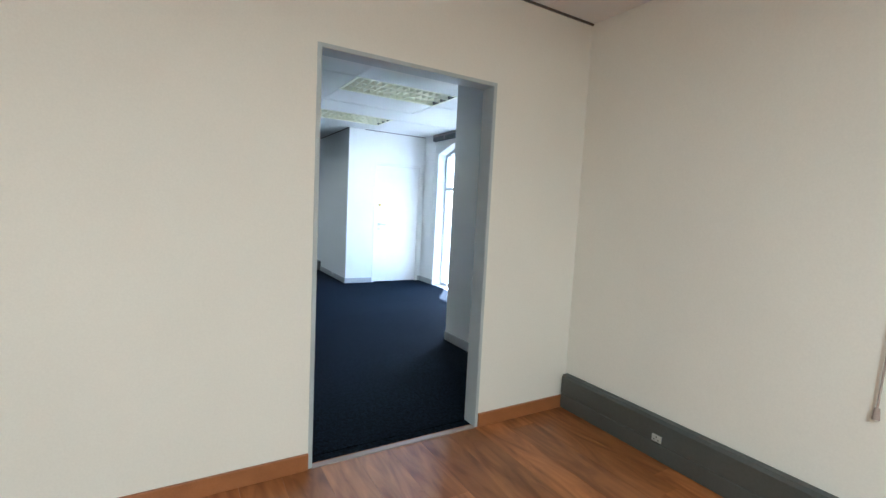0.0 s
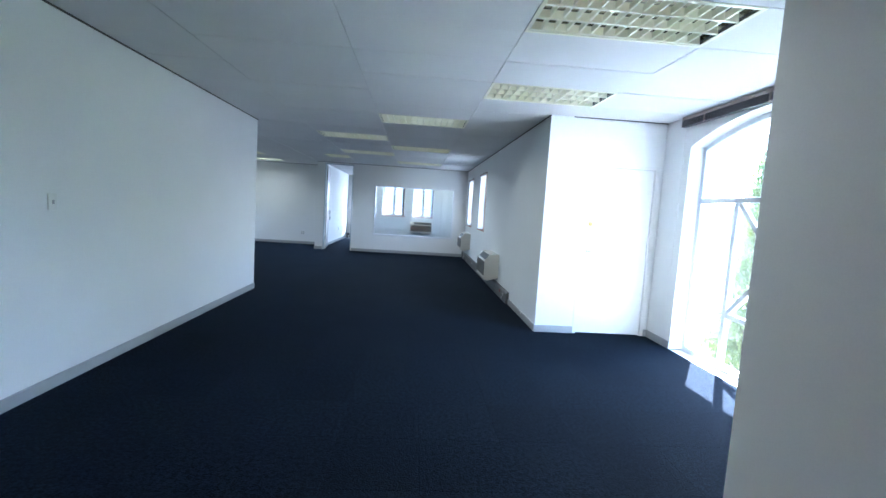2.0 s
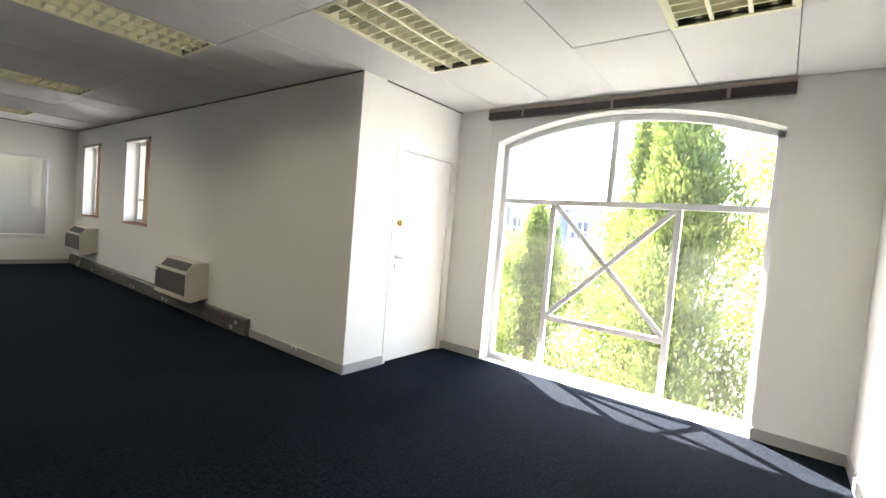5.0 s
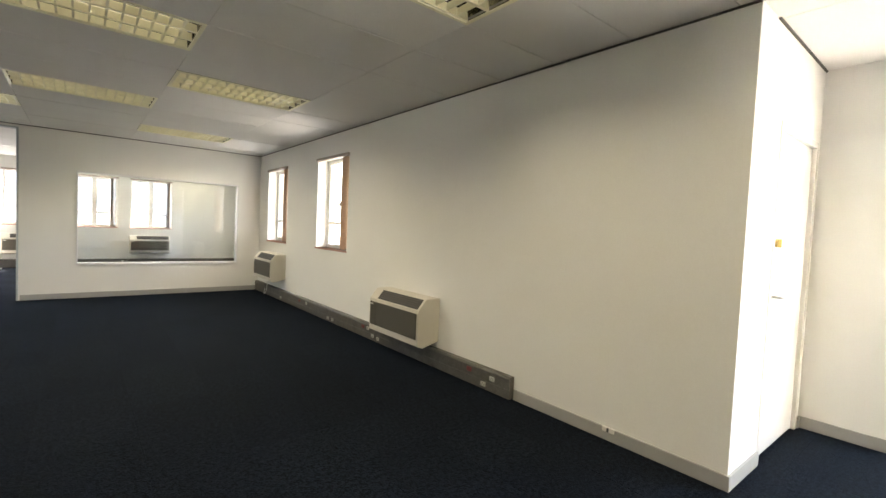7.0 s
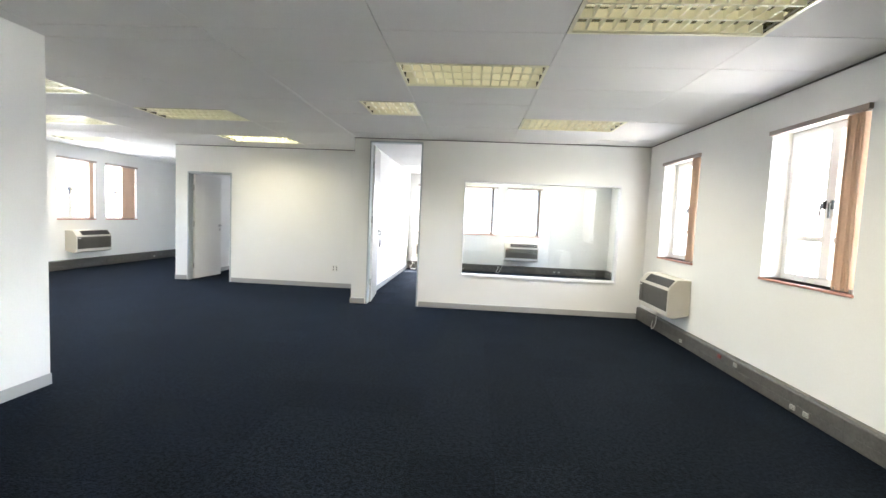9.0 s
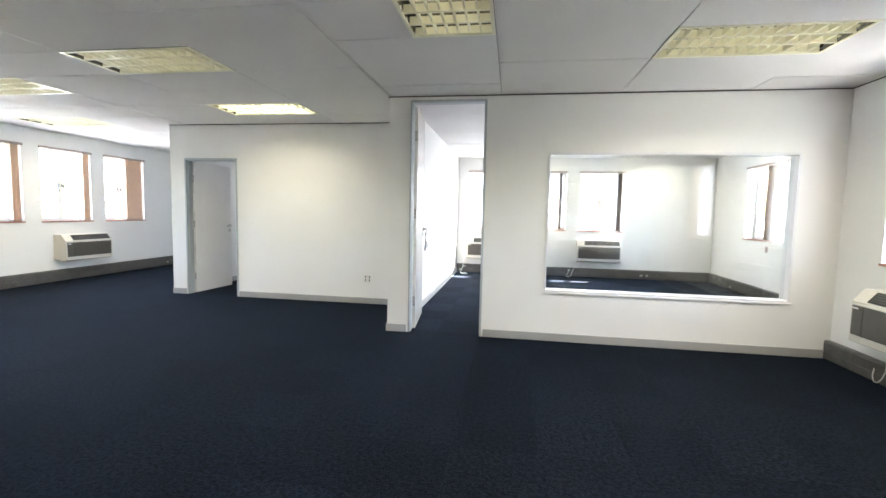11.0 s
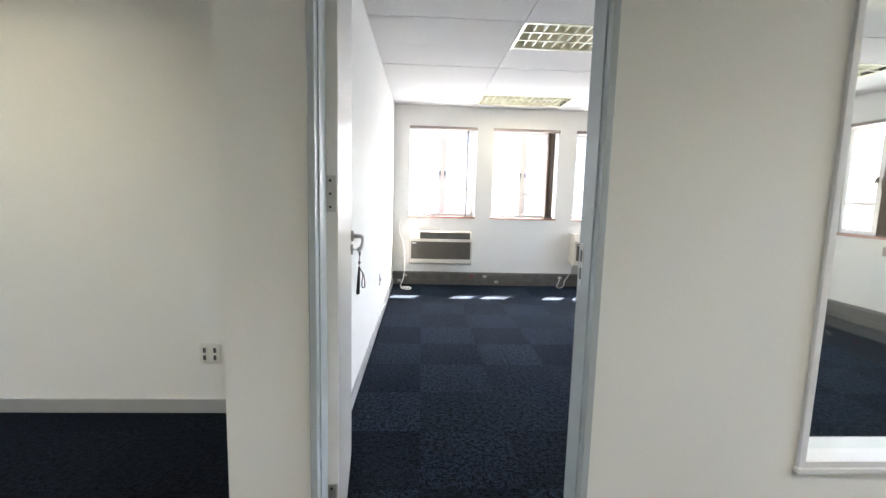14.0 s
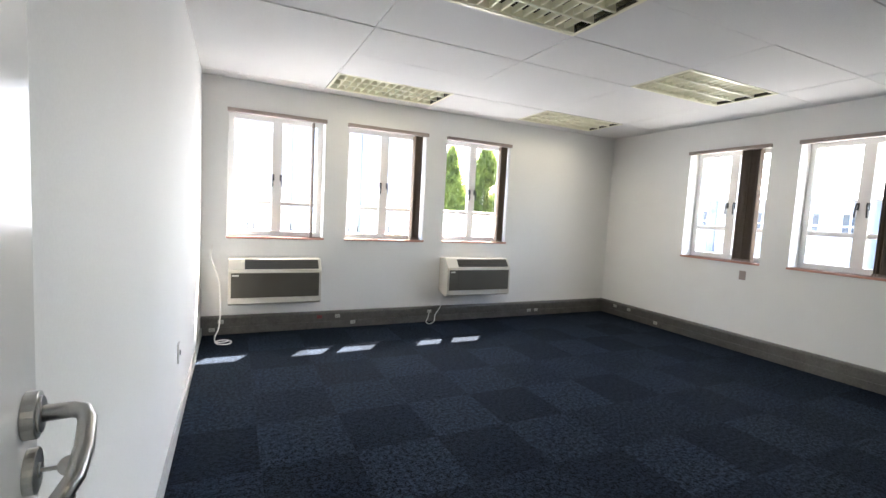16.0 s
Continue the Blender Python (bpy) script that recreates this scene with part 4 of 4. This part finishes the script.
# yard gate with brick piers
root = base("gate", "dark steel bar gate between brick piers", "gate")
mk = Maker()
for k in range(30):
    mk.rod((26.0, 2.0 - 0.14 * k, GROUND + 0.1), (26.0, 2.0 - 0.14 * k, GROUND + 1.9), 0.02, n=6)
mk.box(25.97, 26.03, -2.2, 2.1, GROUND + 0.2, GROUND + 0.26).box(25.97, 26.03, -2.2, 2.1, GROUND + 1.8, GROUND + 1.86)
mk.out("bar", mat("gate_paint", (0.05, 0.07, 0.10), 0.5), root)
Maker().box(25.75, 26.25, 2.15, 2.65, GROUND, GROUND + 2.3).box(25.75, 26.25, -2.75, -2.25, GROUND, GROUND + 2.3).out("pier", BRICKC, root, 0.02)

LEAF_A = leaf_mat("cypress_leaf", (0.06, 0.09, 0.018), (0.20, 0.24, 0.05))
LEAF_B = leaf_mat("broad_leaf", (0.075, 0.095, 0.016), (0.23, 0.225, 0.04))
BARK = mat("bark", (0.16, 0.10, 0.07), 0.9, 0, 0.25, 8, 60, 0.5)


def tree(name, x, y, top, width, material, label, seed, conifer=True, n=9000, spray=1.0):
    """Trunk, limbs and a crown of many small leaf sprays in uneven clumps."""
    rnd = random.Random(seed)
    root = base(name, label, "tree", "trees outside")
    root.location = (x, y, GROUND)
    H = top - GROUND
    tr = Maker().rod((0, 0, 0), (0.1, 0.05, H * 0.5), 0.16, 0.09, 9).rod((0.1, 0.05, H * 0.5), (0.05, 0, H * 0.93), 0.09, 0.02, 7)
    clumps = []
    for k in range(110 if conifer else 46):
        u = rnd.uniform(0.10 if conifer else 0.38, 1.0)
        a = rnd.uniform(0, 6.283)
        if conifer:
            prof = width / 2 * min(1.0, 0.55 + 2.2 * (u - 0.08)) * (1 - max(0, u - 0.35) / 0.65) ** 0.95 + 0.10
            r = prof * rnd.uniform(0.1, 1.0)
            c = Vector((r * math.cos(a), r * math.sin(a), u * H))
            size = (0.22 * width * (1.12 - u) + 0.09, 0.55 + 0.5 * rnd.random())
        else:
            prof = width / 2 * math.sqrt(max(0.05, 1 - ((u - 0.68) / 0.34) ** 2))
            r = prof * math.sqrt(rnd.random())
            c = Vector((r * math.cos(a), r * math.sin(a), u * H))
            size = (0.16 * width * rnd.uniform(0.7, 1.3), 0.13 * width)
        clumps.append((c, size))
        if k % 2 == 0:
            tr.rod((0.06, 0.02, max(0.3, c.z - (0.5 if conifer else 1.0))), c, 0.035, 0.008, 5)
    tr.out("trunk", BARK, root)
    bm = bmesh.new()
    for k in range(n):
        c, (sr, sz) = clumps[k % len(clumps)]
        d = Vector((rnd.gauss(0, 1), rnd.gauss(0, 1), rnd.gauss(0, 1)))
        d = d.normalized() * rnd.uniform(0.5, 1.0)
        p = c + Vector((d.x * sr, d.y * sr, d.z * sz))
        l, w = (rnd.uniform(0.06, 0.12), rnd.uniform(0.012, 0.022)) if conifer else (rnd.uniform(0.06, 0.11), rnd.uniform(0.03, 0.055))
        l, w = l * spray, w * spray
        ahead = Vector((d.x * 0.6 + rnd.gauss(0, 0.3), d.y * 0.6 + rnd.gauss(0, 0.3), (0.9 if conifer else -0.1) + rnd.gauss(0, 0.35))).normalized()
        side = ahead.cross(Vector((rnd.gauss(0, 1), rnd.gauss(0, 1), rnd.gauss(0, 1)))).normalized() * w
        bm.faces.new([bm.verts.new(q) for q in (p, p + ahead * l * 0.5 + side, p + ahead * l, p + ahead * l * 0.5 - side)])
    me = bpy.data.meshes.new("foliage")
    bm.to_mesh(me)
    bm.free()
    me.materials.append(material)
    ob = new("foliage", me)
    ob.parent = root
    tagged(ob, kind="stuff")
    return root


tree("cypress_tree", 7.95, 5.8, 3.55, 2.9, LEAF_A, "tall bright green cypress tree outside", 1, True, 80000)
tree("cypress_tree", 9.8, 6.75, 3.7, 2.2, LEAF_A, "tall bright green cypress tree outside", 2, True, 42000)
tree("cypress_tree", 7.5, 9.3, 3.0, 1.9, LEAF_A, "tall bright green cypress tree outside", 3, True, 44000)
tree("cypress_tree", 9.9, 9.0, 1.6, 3.1, LEAF_A, "bright green bushy cypress tree outside", 9, True, 50000)
tree("garden_tree", 13.0, 3.4, 4.0, 5.5, LEAF_B, "leafy yellow-green broadleaf tree outside", 4, False, 26000)
tree("garden_tree", 14.0, 12.0, 1.0, 5.0, LEAF_B, "leafy yellow-green broadleaf tree outside", 5, False, 18000)
tree("cypress_tree", 9.6, 38.0, 4.1, 4.4, LEAF_A, "tall green cypress behind the carport", 6, True, 40000, 2.4)
tree("cypress_tree", 12.4, 39.0, 4.9, 5.0, LEAF_A, "tall green cypress behind the carport", 7, True, 40000, 2.4)
tree("garden_tree", -17.0, 24.0, 2.6, 6.0, LEAF_B, "leafy broadleaf tree beyond the yard", 8, False, 9000)

# ---- floor pieces ----
floor = base("carpet", "dark blue carpet tiles laid edge to edge", "carpet", kind="structure")
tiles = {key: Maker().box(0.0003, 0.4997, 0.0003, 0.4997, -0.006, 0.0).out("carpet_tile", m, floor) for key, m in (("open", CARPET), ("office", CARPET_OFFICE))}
near, far = {"open": [], "office": []}, {"open": Maker(), "office": Maker()}
AREAS = [(-1.07, 2.93, 2.42, 15.6), (2.93, 4.35, 3.99, 7.38), (-8.1, -1.07, 11.85, 15.6), (-8.1, -1.56, 15.6, 16.97), (-2.87, -1.07, 9.2, 11.85), (-8.1, -5.42, 16.97, 20.93),
         (-5.30, -1.56, 17.09, 20.93), (-1.435, 4.0, 15.72, 20.93), (-1.30, -0.516, 15.6, 15.72), (-5.15, -4.33, 16.97, 17.09)]
for x0, x1, y0, y1 in AREAS:
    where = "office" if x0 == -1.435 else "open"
    i = math.floor(x0 * 2)
    while i / 2 < x1:
        j = math.floor((y0 + 0.25) * 2)
        while j / 2 - 0.25 < y1:
            a, b, c, d = max(x0, i / 2), min(x1, i / 2 + 0.5), max(y0, j / 2 - 0.25), min(y1, j / 2 + 0.25)
            if b - a > 0.01 and d - c > 0.01:
                whole = b - a > 0.499 and d - c > 0.499
                if whole and (where == "office" or (3.9 < c < 7.6 and a > -0.6)):
                    near[where].append((a, c))
                else:
                    g = 0.0003
                    far[where].box(a + g, b - g, c + g, d - g, -0.006, 0.0)
            j += 1
        i += 1
for where, tile in tiles.items():
    tile.location = (*near[where][0], 0)
    for a, c in near[where][1:]:
        o = tile.copy()
        scene.collection.objects.link(o)
        o.location = (a, c, 0)
    tagged(far[where].out("carpet_field", tile.data.materials[0], floor), kind="stuff")

planks = base("laminate_floor", "glossy reddish brown laminate planks", "floor", kind="structure")
data = {}
rnd = random.Random(11)
x = 2.87
while x > -2.1:
    x0 = max(-2.1, x - 0.192)
    y = -3.1 - rnd.uniform(0, 1.2)
    while y < 2.32:
        a, b = max(-3.1, y), min(2.32, y + 1.28)
        if b - a > 0.02:
            key = (round(b - a, 3), round(x - x0, 3))
            if key not in data:
                ob = Maker().box(0, x - x0 - 0.0008, 0, b - a - 0.0008, -0.006, 0).out("plank", LAMINATE, planks)
                data[key] = ob.data
            else:
                ob = new("plank", data[key])
                ob.parent = planks
            ob.location = (x0, a, 0)
        y += 1.28
    x -= 0.192
